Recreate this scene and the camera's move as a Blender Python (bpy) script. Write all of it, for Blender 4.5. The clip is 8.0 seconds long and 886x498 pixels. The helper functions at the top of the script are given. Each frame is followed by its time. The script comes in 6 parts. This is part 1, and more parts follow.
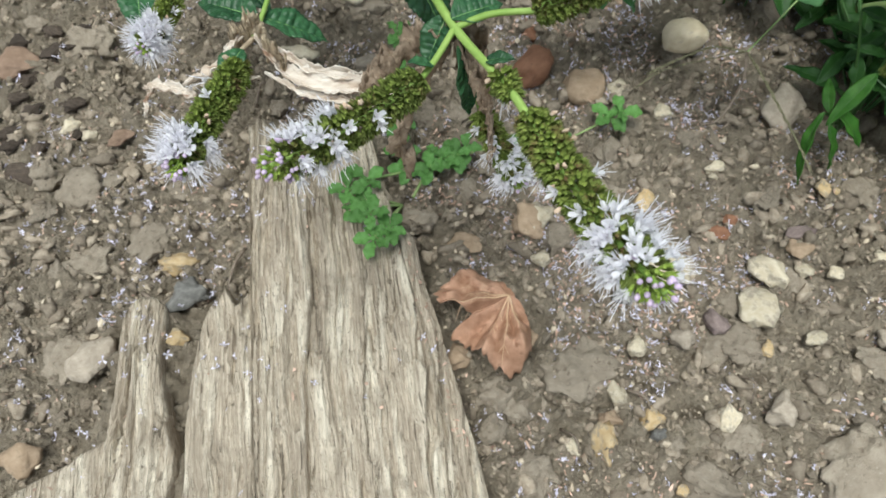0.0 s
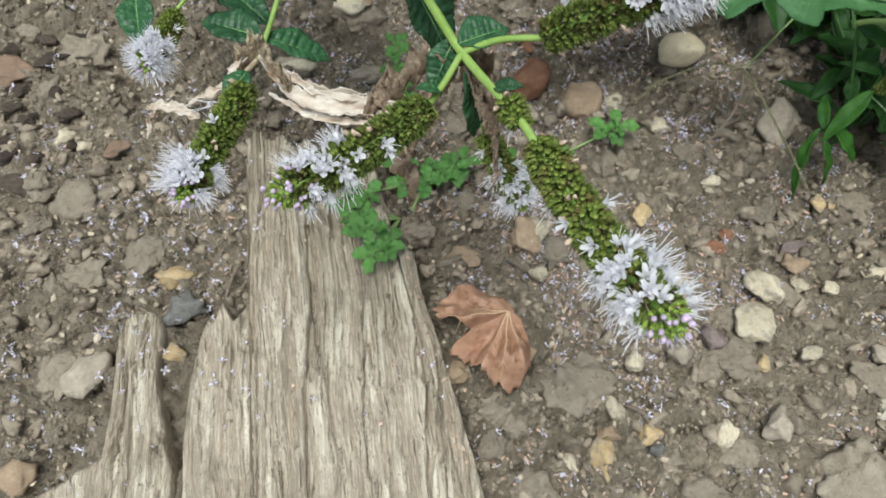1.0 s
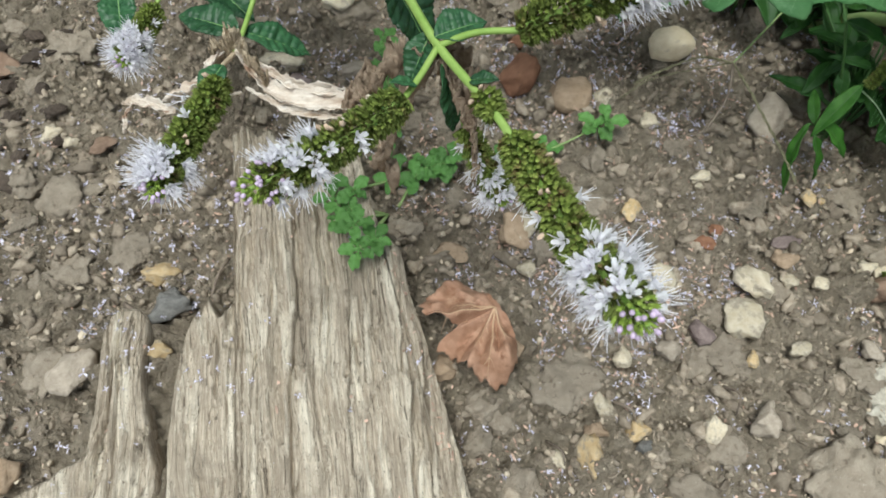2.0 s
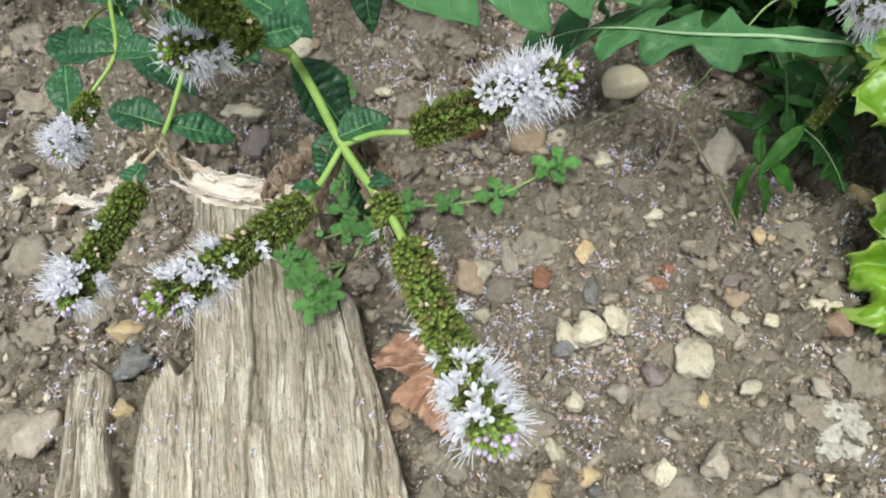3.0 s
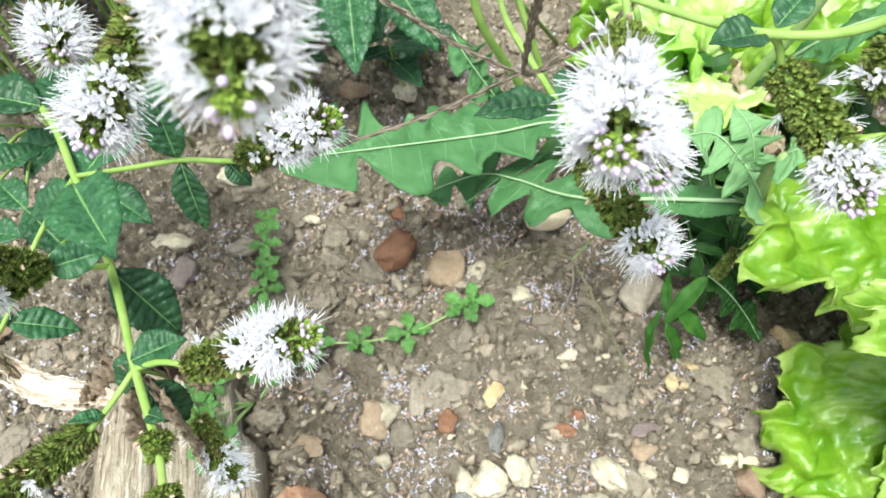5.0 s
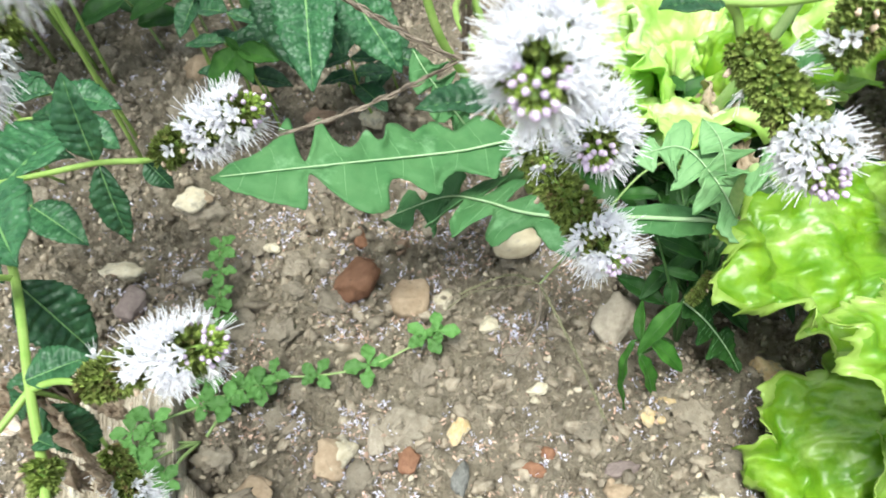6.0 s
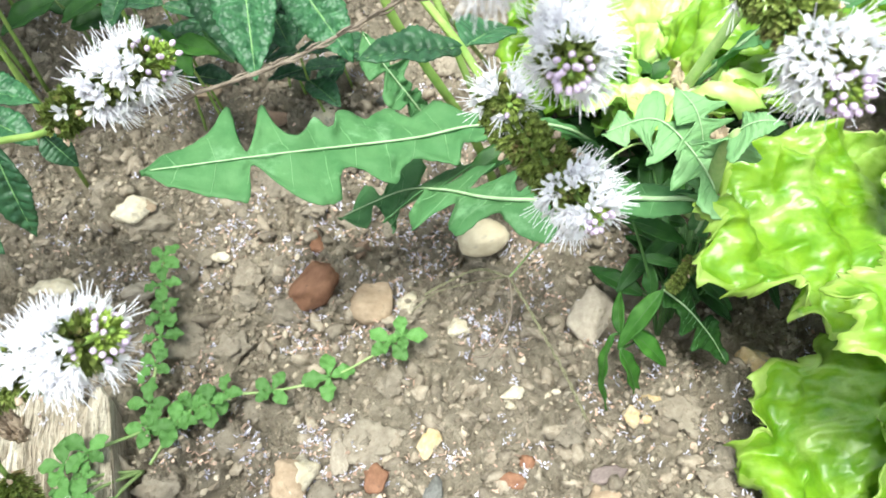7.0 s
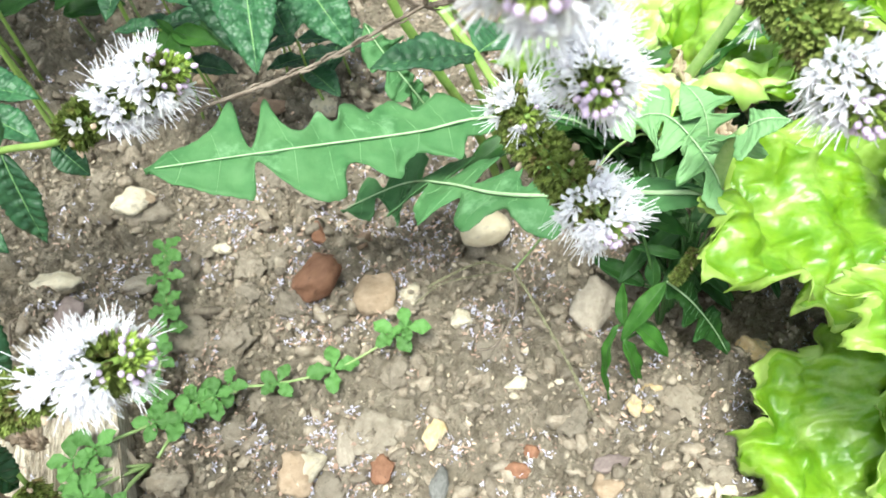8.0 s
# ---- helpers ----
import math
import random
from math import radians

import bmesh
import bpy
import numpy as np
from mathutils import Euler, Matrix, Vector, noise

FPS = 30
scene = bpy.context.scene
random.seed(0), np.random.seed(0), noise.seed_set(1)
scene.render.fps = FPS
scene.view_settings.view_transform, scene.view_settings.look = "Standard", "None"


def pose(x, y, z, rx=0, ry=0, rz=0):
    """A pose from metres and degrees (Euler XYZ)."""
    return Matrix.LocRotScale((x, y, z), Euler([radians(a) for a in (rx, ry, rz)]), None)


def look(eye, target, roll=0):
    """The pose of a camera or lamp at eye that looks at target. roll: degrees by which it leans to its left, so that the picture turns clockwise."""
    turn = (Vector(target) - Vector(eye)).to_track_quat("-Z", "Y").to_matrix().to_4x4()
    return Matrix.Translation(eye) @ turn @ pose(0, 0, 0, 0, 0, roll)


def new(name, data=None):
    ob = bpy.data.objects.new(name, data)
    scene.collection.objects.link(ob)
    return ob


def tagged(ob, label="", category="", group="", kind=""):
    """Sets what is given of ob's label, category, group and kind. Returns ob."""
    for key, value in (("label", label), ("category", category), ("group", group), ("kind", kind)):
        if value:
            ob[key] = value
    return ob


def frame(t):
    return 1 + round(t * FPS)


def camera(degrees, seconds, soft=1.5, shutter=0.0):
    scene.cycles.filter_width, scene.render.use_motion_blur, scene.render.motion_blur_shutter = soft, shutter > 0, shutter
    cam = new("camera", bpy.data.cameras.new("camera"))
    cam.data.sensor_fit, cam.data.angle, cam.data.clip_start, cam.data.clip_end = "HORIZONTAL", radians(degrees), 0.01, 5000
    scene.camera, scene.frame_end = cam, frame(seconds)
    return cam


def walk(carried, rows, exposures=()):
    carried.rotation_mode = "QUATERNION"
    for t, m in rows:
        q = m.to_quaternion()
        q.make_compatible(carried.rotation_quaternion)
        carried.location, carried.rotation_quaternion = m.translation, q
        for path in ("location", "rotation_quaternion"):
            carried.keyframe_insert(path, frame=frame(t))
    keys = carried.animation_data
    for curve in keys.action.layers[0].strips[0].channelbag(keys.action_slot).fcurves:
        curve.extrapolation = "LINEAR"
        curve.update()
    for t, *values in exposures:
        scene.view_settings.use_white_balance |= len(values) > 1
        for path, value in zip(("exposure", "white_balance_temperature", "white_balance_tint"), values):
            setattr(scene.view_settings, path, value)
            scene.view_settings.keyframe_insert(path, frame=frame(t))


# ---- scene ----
cam = camera(64.7, 8.0, soft=1.6, shutter=0.12)
# a phone lens focused on the flower heads, which leaves the soil a little soft
cam.data.dof.use_dof, cam.data.dof.focus_distance, cam.data.dof.aperture_fstop = True, 0.205, 38.0
PATH = [
    (0, (0.01, 0.001, 0.317), (0.007, 0.916, -1.461), -0.2),
    (0.5, (0.007, 0.005, 0.321), (0.021, 0.913, -1.461), 0.8),
    (1, (0.005, 0.007, 0.32), (0.035, 0.924, -1.457), 1.8),
    (2.3, (0.017, 0.008, 0.318), (0.044, 0.907, -1.468), 1.4),
    (2.5, (0.022, 0.011, 0.321), (0.049, 0.898, -1.471), 0.8),
    (3, (0.041, 0.027, 0.337), (0.038, 0.93, -1.448), -2.0),
    (3.5, (0.062, 0.043, 0.347), (0.017, 1.025, -1.395), -5.7),
    (4, (0.084, 0.052, 0.352), (0.066, 1.033, -1.391), -4.9),
    (4.5, (0.102, 0.065, 0.356), (-0.018, 1.053, -1.378), -8.6),
    (4.7, (0.111, 0.072, 0.359), (-0.02, 1.065, -1.372), -7.9),
    (5.8, (0.122, 0.073, 0.349), (-0.008, 1.173, -1.317), -7.5),
    (6, (0.128, 0.073, 0.335), (0.035, 1.202, -1.314), -5.6),
    (6.5, (0.136, 0.076, 0.311), (0.154, 1.24, -1.315), -2.6),
    (7, (0.13, 0.078, 0.307), (0.127, 1.254, -1.311), -4.3),
    (7.5, (0.126, 0.083, 0.31), (0.145, 1.26, -1.306), -3.7),
    (8, (0.125, 0.084, 0.312), (0.141, 1.204, -1.346), -3.9),
]
walk(cam, [(t, look(eye, target, roll)) for t, eye, target, roll in PATH],
     [(0, 0.35, 6150, 2), (0.5, 0.25, 6150, 2), (1.2, 0.26, 6150, 2), (2.5, 0.27, 6150, 2), (3.0, 0.48, 6150, 2), (3.5, 0.81, 6250, -1), (4.0, 0.97, 6250, -1),
      (4.5, 1.14, 6250, -1), (5.8, 1.12, 6250, -1), (6, 1.18, 6250, -1), (6.5, 1.46, 6250, -1), (8, 1.49, 6250, -1)])

# light: a bright overcast sky, with a broad soft sun high over the bed
world = bpy.data.worlds.new("sky")
scene.world = world
world.use_nodes = True
wn = world.node_tree
sky = wn.nodes.new("ShaderNodeTexSky")
sky.sky_type = "NISHITA"
sky.sun_disc = False
sky.sun_elevation = radians(77.9)
sky.sun_rotation = radians(209)
sky.dust_density = 3.0
cloud = wn.nodes.new("ShaderNodeHueSaturation")
cloud.inputs["Saturation"].default_value = 0.35
wn.links.new(sky.outputs[0], cloud.inputs["Color"])
wn.links.new(cloud.outputs[0], wn.nodes["Background"].inputs[0])
wn.nodes["Background"].inputs[1].default_value = 0.115
sun_data = bpy.data.lights.new("sun", "SUN")
sun_data.energy, sun_data.angle, sun_data.color = 2.65, radians(24), (1.0, 0.965, 0.92)
sun = new("sun", sun_data)
sun.matrix_world = look((-0.10, -0.18, 0.96), (0, 0, 0))


# ---- materials ----
def mat(name, c1, c2, scale=200, rough=0.8, bump=0.3, bscale=900, trans=0.0, spec=0.3, c3=None, c3scale=40, c3cut=0.6, c3wide=0.12,
        c4=None, c4scale=200, vary="", amount=0.25, stretch=None, bdist=0.0004, waves=None):
    m = bpy.data.materials.new(name)
    m.use_nodes = True
    t = m.node_tree
    N, L = t.nodes, t.links
    b, out = N["Principled BSDF"], N["Material Output"]
    b.inputs["Roughness"].default_value = rough
    b.inputs["Specular IOR Level"].default_value = spec
    co = N.new("ShaderNodeTexCoord").outputs["Object"]
    if stretch:
        mp = N.new("ShaderNodeMapping")
        mp.inputs["Scale"].default_value = stretch
        L.new(co, mp.inputs[0])
        co = mp.outputs[0]

    def noise_node(s, detail=4, r=0.6):
        n = N.new("ShaderNodeTexNoise")
        n.inputs["Scale"].default_value, n.inputs["Detail"].default_value, n.inputs["Roughness"].default_value = s, detail, r
        L.new(co, n.inputs["Vector"])
        return n.outputs[0]

    def ramp(v, lo, hi):
        r = N.new("ShaderNodeMapRange")
        r.inputs["From Min"].default_value, r.inputs["From Max"].default_value = lo, hi
        L.new(v, r.inputs["Value"])
        return r.outputs[0]

    def mix(f, a, c):
        x = N.new("ShaderNodeMix")
        x.data_type = "RGBA"
        L.new(f, x.inputs["Factor"])
        for sock, v in ((x.inputs["A"], a), (x.inputs["B"], c)):
            if isinstance(v, tuple):
                sock.default_value = (*v, 1)
            else:
                L.new(v, sock)
        return x.outputs["Result"]

    col = mix(ramp(noise_node(scale), 0.32, 0.68), c1, c2)
    if c3:
        col = mix(ramp(noise_node(c3scale, 5, 0.65), c3cut, c3cut + c3wide), col, c3)
    if c4:
        col = mix(ramp(noise_node(c4scale, 6, 0.7), 0.57, 0.66), col, c4)
    if vary:
        src = N.new("ShaderNodeObjectInfo").outputs["Random"] if vary == "object" else N.new("ShaderNodeNewGeometry").outputs["Random Per Island"]
        h = N.new("ShaderNodeHueSaturation")
        r = N.new("ShaderNodeMapRange")
        r.inputs["To Min"].default_value, r.inputs["To Max"].default_value = 1 - amount, 1 + amount
        L.new(src, r.inputs["Value"])
        L.new(r.outputs[0], h.inputs["Value"])
        L.new(col, h.inputs["Color"])
        col = h.outputs[0]
    L.new(col, b.inputs["Base Color"])
    if bump:
        bp = N.new("ShaderNodeBump")
        bp.inputs["Strength"].default_value, bp.inputs["Distance"].default_value = bump, bdist
        if waves:
            v = N.new("ShaderNodeTexVoronoi")
            v.feature = "SMOOTH_F1"
            v.inputs["Scale"].default_value, v.inputs["Smoothness"].default_value = waves, 0.8
            L.new(co, v.inputs["Vector"])
            L.new(v.outputs["Distance"], bp.inputs["Height"])
            bp.invert = True
        else:
            L.new(noise_node(bscale, 5, 0.7), bp.inputs["Height"])
        L.new(bp.outputs[0], b.inputs["Normal"])
    if trans:
        tr = N.new("ShaderNodeBsdfTranslucent")
        L.new(col, tr.inputs["Color"])
        ms = N.new("ShaderNodeMixShader")
        ms.inputs[0].default_value = trans
        L.new(b.outputs[0], ms.inputs[1])
        L.new(tr.outputs[0], ms.inputs[2])
        L.new(ms.outputs[0], out.inputs["Surface"])
    return m


SOIL = mat("soil", (0.240, 0.20, 0.150), (0.385, 0.328, 0.25), 130, 0.95, 1.0, 300, spec=0.12, c3=(0.53, 0.475, 0.38), c3scale=800, c3cut=0.60, c4=(0.155, 0.125, 0.090), c4scale=70, bdist=0.0060)
CRUMB = mat("soil_crumb", (0.26, 0.21, 0.158), (0.395, 0.335, 0.262), 300, 0.95, 1.0, 1100, spec=0.12, c3=(0.51, 0.45, 0.365), c3scale=900, c3cut=0.62, vary="island", amount=0.36, bdist=0.0010)
CLOD = mat("soil_clod", (0.295, 0.246, 0.190), (0.415, 0.355, 0.280), 2.2, 0.95, 0.9, 12, spec=0.12, c3=(0.49, 0.43, 0.35), c3scale=14, c3cut=0.60, c4=(0.19, 0.15, 0.112), c4scale=3, vary="object", amount=0.12, bdist=0.0018)
GRIT = mat("grit", (0.33, 0.27, 0.20), (0.50, 0.43, 0.33), 150, 0.85, 0.4, 1500, vary="island", amount=0.5)
HUSK = mat("husk", (0.42, 0.27, 0.20), (0.66, 0.49, 0.39), 300, 0.8, 0.3, vary="island", amount=0.4, trans=0.2)
FALLEN = mat("fallen_petal", (0.68, 0.64, 0.80), (0.82, 0.80, 0.90), 300, 0.7, 0.2, vary="island", amount=0.15, trans=0.25)
STONES = {
    "cream": mat("cream_stone", (0.52, 0.44, 0.31), (0.66, 0.59, 0.46), 2.2, 0.75, 0.5, 9, c3=(0.36, 0.31, 0.24), c3scale=1.6, c3cut=0.50, vary="object", amount=0.2, bdist=0.0016),
    "pale": mat("pale_stone", (0.62, 0.51, 0.34), (0.75, 0.65, 0.48), 2.2, 0.75, 0.5, 9, c3=(0.46, 0.38, 0.28), c3scale=2.5, c3cut=0.60, bdist=0.0012),
    "yellow": mat("ochre_stone", (0.50, 0.35, 0.17), (0.64, 0.50, 0.31), 2.2, 0.75, 0.5, 9, c3=(0.36, 0.30, 0.22), c3scale=1.6, c3cut=0.50, vary="object", amount=0.2, bdist=0.0016),
    "tan": mat("tan_stone", (0.28, 0.20, 0.13), (0.40, 0.30, 0.21), 2.5, 0.8, 0.5, 9, c3=(0.24, 0.18, 0.12), c3scale=3, c3cut=0.57, vary="object", amount=0.15, bdist=0.0016),
    "brown": mat("brown_stone", (0.20, 0.13, 0.09), (0.30, 0.21, 0.15), 2.5, 0.75, 0.5, 9, vary="object", amount=0.15, bdist=0.0016),
    "red": mat("reddish_stone", (0.190, 0.088, 0.050), (0.290, 0.150, 0.090), 2.0, 0.7, 0.4, 8, c3=(0.14, 0.07, 0.045), c3scale=3, c3cut=0.58, vary="object", amount=0.15, bdist=0.0016),
    "grey": mat("grey_stone", (0.31, 0.26, 0.205), (0.45, 0.385, 0.31), 3, 0.85, 0.6, 10, c3=(0.26, 0.22, 0.17), c3scale=4, c3cut=0.57, vary="object", amount=0.15, bdist=0.0016),
    "purple": mat("mauve_stone", (0.20, 0.15, 0.14), (0.29, 0.23, 0.21), 3, 0.8, 0.5, 10, vary="object", amount=0.15, bdist=0.0016),
    "slate": mat("slate_stone", (0.165, 0.160, 0.150), (0.30, 0.290, 0.27), 3, 0.95, 0.9, 10, vary="object", amount=0.15, bdist=0.0016),
}
DEADLEAF = mat("dead_leaf", (0.34, 0.175, 0.10), (0.62, 0.38, 0.26), 90, 0.55, 0.6, 500, trans=0.2, spec=0.4, c3=(0.20, 0.08, 0.035), c3scale=80, c3cut=0.57, c4=(0.56, 0.37, 0.25), c4scale=60, bdist=0.0009)
DEADVEIN = mat("dead_leaf_vein", (0.55, 0.36, 0.22), (0.62, 0.44, 0.29), 200, 0.6, 0.1)
STRAW = mat("dried_blade", (0.56, 0.45, 0.35), (0.88, 0.82, 0.74), 330, 0.6, 0.8, 700, trans=0.12, c3=(0.40, 0.26, 0.18), c3scale=200, c3cut=0.54, stretch=(0.22, 1, 1), bdist=0.0010)
WITHER = mat("withered_leaf", (0.27, 0.195, 0.135), (0.48, 0.375, 0.28), 210, 0.85, 0.9, 600, trans=0.1, c3=(0.56, 0.45, 0.33), c3scale=260, c3cut=0.57, bdist=0.0012)
TANLEAF = mat("tan_withered_leaf", (0.40, 0.30, 0.20), (0.66, 0.55, 0.40), 130, 0.8, 0.9, 420, trans=0.2, c3=(0.24, 0.15, 0.09), c3scale=150, c3cut=0.56, bdist=0.0018)
DRYTWIG = mat("dry_twig", (0.14, 0.108, 0.082), (0.28, 0.23, 0.18), 300, 0.8, 0.8, 900, bdist=0.0006)
GRASSEED = mat("grass_seed_spike", (0.12, 0.115, 0.06), (0.30, 0.28, 0.17), 900, 0.7, 0.6, 900, bdist=0.0006)
STEM = mat("mint_stem", (0.22, 0.36, 0.07), (0.34, 0.48, 0.13), 120, 0.5, 0.2, 1500, trans=0.12, spec=0.4)
MINTLEAF = mat("mint_leaf", (0.020, 0.072, 0.030), (0.052, 0.145, 0.058), 250, 0.42, 0.55, 800, trans=0.18, spec=0.35, c3=(0.22, 0.31, 0.22), c3scale=330, c3cut=0.69, vary="object", amount=0.3, waves=420, bdist=0.0018)
MINTVEIN = mat("mint_leaf_vein", (0.13, 0.26, 0.09), (0.18, 0.32, 0.12), 200, 0.5, 0.1)
CALYX = mat("calyx", (0.090, 0.135, 0.022), (0.275, 0.330, 0.085), 500, 0.6, 0.4, 2500, trans=0.18, c3=(0.17, 0.115, 0.055), c3scale=170, c3cut=0.545, vary="island", amount=0.45)
APEX = mat("apex_bud", (0.26, 0.38, 0.055), (0.42, 0.54, 0.13), 400, 0.5, 0.2, trans=0.25, vary="island", amount=0.2)
PETAL = mat("mint_petal", (0.90, 0.895, 0.945), (0.945, 0.94, 0.965), 500, 0.6, 0.15, 2500, trans=0.48, vary="object", amount=0.05)
FILAMENT = mat("filament", (0.88, 0.86, 0.91), (0.91, 0.90, 0.93), 500, 0.5, 0, trans=0.35)
ANTHER = mat("anther", (0.20, 0.13, 0.22), (0.28, 0.20, 0.28), 500, 0.6, 0)
BUD = mat("lilac_bud", (0.55, 0.42, 0.61), (0.73, 0.62, 0.77), 700, 0.55, 0.1, trans=0.2, vary="object", amount=0.2)
OLDFLOWER = mat("withered_floret", (0.52, 0.37, 0.26), (0.74, 0.60, 0.47), 500, 0.8, 0.3, trans=0.2, vary="object", amount=0.25)
THISTLE = mat("sow_thistle_leaf", (0.065, 0.180, 0.06), (0.108, 0.242, 0.090), 70, 0.6, 0.4, 600, trans=0.2, spec=0.25, c3=(0.19, 0.36, 0.17), c3scale=50, c3cut=0.58, bdist=0.0010)
# lighter green version of the sow thistle leaf, for the upper leaves
PALETHISTLE = mat("pale_sow_thistle_leaf", (0.17, 0.36, 0.13), (0.27, 0.46, 0.21), 70, 0.5, 0.3, 600, trans=0.3, spec=0.35, bdist=0.0010)
THISTLEVEIN = mat("sow_thistle_vein", (0.14, 0.30, 0.12), (0.19, 0.35, 0.155), 200, 0.5, 0.1, trans=0.1)
THISTLERIB = mat("sow_thistle_rib", (0.36, 0.52, 0.27), (0.46, 0.60, 0.36), 200, 0.5, 0.1, trans=0.1)
LETTUCE = mat("lettuce_leaf", (0.130, 0.305, 0.008), (0.280, 0.475, 0.024), 70, 0.38, 0.4, 420, trans=0.34, spec=0.75, c3=(0.46, 0.62, 0.17), c3scale=34, c3cut=0.52, c3wide=0.25, waves=250, bdist=0.0017)
# pale lettuce green; strong light and white highlights are painted in as blotches
LITLETTUCE = mat("pale_highlit_lettuce_leaf", (0.36, 0.64, 0.075), (0.60, 0.81, 0.26), 40, 0.3, 0.4, 220, trans=0.32, spec=0.6, c3=(0.82, 0.88, 0.58), c3scale=30, c3cut=0.57, bdist=0.0016)
# paler green of the frill, with its edge highlights put into the colour
LETTUCELITRIM = mat("lettuce_lit_rim", (0.30, 0.47, 0.060), (0.44, 0.58, 0.15), 60, 0.28, 0.3, 260, trans=0.38, spec=0.5, bdist=0.0012)
LETTUCERIB = mat("lettuce_rib", (0.42, 0.60, 0.14), (0.54, 0.68, 0.26), 100, 0.4, 0.1, trans=0.2)
WEED = mat("weed_leaf", (0.080, 0.205, 0.042), (0.155, 0.320, 0.090), 250, 0.5, 0.3, 900, trans=0.22, vary="object", amount=0.22)
WEEDSTEM = mat("weed_stem", (0.22, 0.33, 0.11), (0.33, 0.42, 0.18), 200, 0.6, 0.1)
# dark green weed leaf, lowered further so its colour carries the shade
SHADEDLEAF = mat("dark_shaded_weed_leaf", (0.017, 0.062, 0.012), (0.038, 0.108, 0.020), 120, 0.5, 0.4, 700, trans=0.2, vary="object", amount=0.25)
# weed green, darkened in the colour for the shade it grows in
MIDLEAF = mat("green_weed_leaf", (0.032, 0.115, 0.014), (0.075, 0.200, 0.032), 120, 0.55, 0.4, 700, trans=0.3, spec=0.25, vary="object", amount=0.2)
DARKVEIN = mat("dark_weed_vein", (0.05, 0.12, 0.03), (0.075, 0.16, 0.045), 200, 0.5, 0.1)


def wood_material():
    """Weathered softwood: pale fibres and dark slits along the grain, grey bands, pale bare streaks and trodden-in dirt."""
    m = bpy.data.materials.new("weathered_wood")
    m.use_nodes = True
    t = m.node_tree
    N, L = t.nodes, t.links
    b = N["Principled BSDF"]
    b.inputs["Roughness"].default_value, b.inputs["Specular IOR Level"].default_value = 0.9, 0.15
    co = N.new("ShaderNodeTexCoord").outputs["Object"]
    wob = N.new("ShaderNodeTexNoise")
    wob.inputs["Scale"].default_value = 28
    L.new(co, wob.inputs["Vector"])
    shift = N.new("ShaderNodeVectorMath")
    shift.operation = "MULTIPLY_ADD"
    shift.inputs[1].default_value = (0.006, 0.0, 0.006)
    L.new(wob.outputs["Color"], shift.inputs[0])
    L.new(co, shift.inputs[2])

    def grain(across, along, lo, hi, detail=4, rough=0.6):
        mp = N.new("ShaderNodeMapping")
        mp.vector_type = "TEXTURE"
        mp.inputs["Scale"].default_value = (1 / across, 1 / along, 1 / across)
        mp.inputs["Rotation"].default_value = (0, 0, 0.17)
        L.new(shift.outputs[0], mp.inputs[0])
        n = N.new("ShaderNodeTexNoise")
        n.inputs["Scale"].default_value, n.inputs["Detail"].default_value, n.inputs["Roughness"].default_value = 1.0, detail, rough
        L.new(mp.outputs[0], n.inputs["Vector"])
        r = N.new("ShaderNodeMapRange")
        r.inputs["From Min"].default_value, r.inputs["From Max"].default_value = lo, hi
        L.new(n.outputs[0], r.inputs["Value"])
        return r.outputs[0]

    def mix(f, a, c, share=1.0):
        x = N.new("ShaderNodeMix")
        x.data_type = "RGBA"
        if share < 1:
            k = N.new("ShaderNodeMath")
            k.operation = "MULTIPLY"
            k.inputs[1].default_value = share
            L.new(f, k.inputs[0])
            f = k.outputs[0]
        L.new(f, x.inputs["Factor"])
        for sock, v in ((x.inputs["A"], a), (x.inputs["B"], c)):
            if isinstance(v, tuple):
                sock.default_value = (*v, 1)
            else:
                L.new(v, sock)
        return x.outputs["Result"]

    fibre = grain(1050, 38, 0.33, 0.67)
    col = mix(fibre, (0.32, 0.260, 0.195), (0.63, 0.545, 0.43))
    col = mix(grain(190, 13, 0.50, 0.66), col, (0.84, 0.77, 0.63), 0.75)
    col = mix(grain(330, 9, 0.54, 0.66), col, (0.34, 0.285, 0.22), 0.7)
    col = mix(grain(70, 45, 0.48, 0.64, 5, 0.7), col, (0.34, 0.285, 0.22), 0.7)
    slit = grain(900, 11, 0.605, 0.68, 5)
    col = mix(slit, col, (0.13, 0.102, 0.075), 0.85)
    col = mix(grain(950, 750, 0.60, 0.68, 3), col, (0.22, 0.18, 0.138), 0.65)
    L.new(col, b.inputs["Base Color"])
    depth = N.new("ShaderNodeMath")
    depth.operation = "SUBTRACT"
    L.new(fibre, depth.inputs[0])
    L.new(slit, depth.inputs[1])
    bp = N.new("ShaderNodeBump")
    bp.inputs["Strength"].default_value, bp.inputs["Distance"].default_value = 0.9, 0.0010
    L.new(depth.outputs[0], bp.inputs["Height"])
    L.new(bp.outputs[0], b.inputs["Normal"])
    return m


MORTAR = mat("lime_mortar", (0.42, 0.38, 0.31), (0.64, 0.60, 0.50), 260, 0.9, 0.9, 700, c3=(0.34, 0.30, 0.24), c3scale=150, c3cut=0.58, bdist=0.0016)
WOOD = wood_material()
BARK = mat("rotten_bark", (0.055, 0.042, 0.032), (0.13, 0.10, 0.078), 3, 0.85, 0.9, 9, c3=(0.20, 0.165, 0.13), c3scale=5, c3cut=0.62, vary="object", amount=0.3, bdist=0.0016)


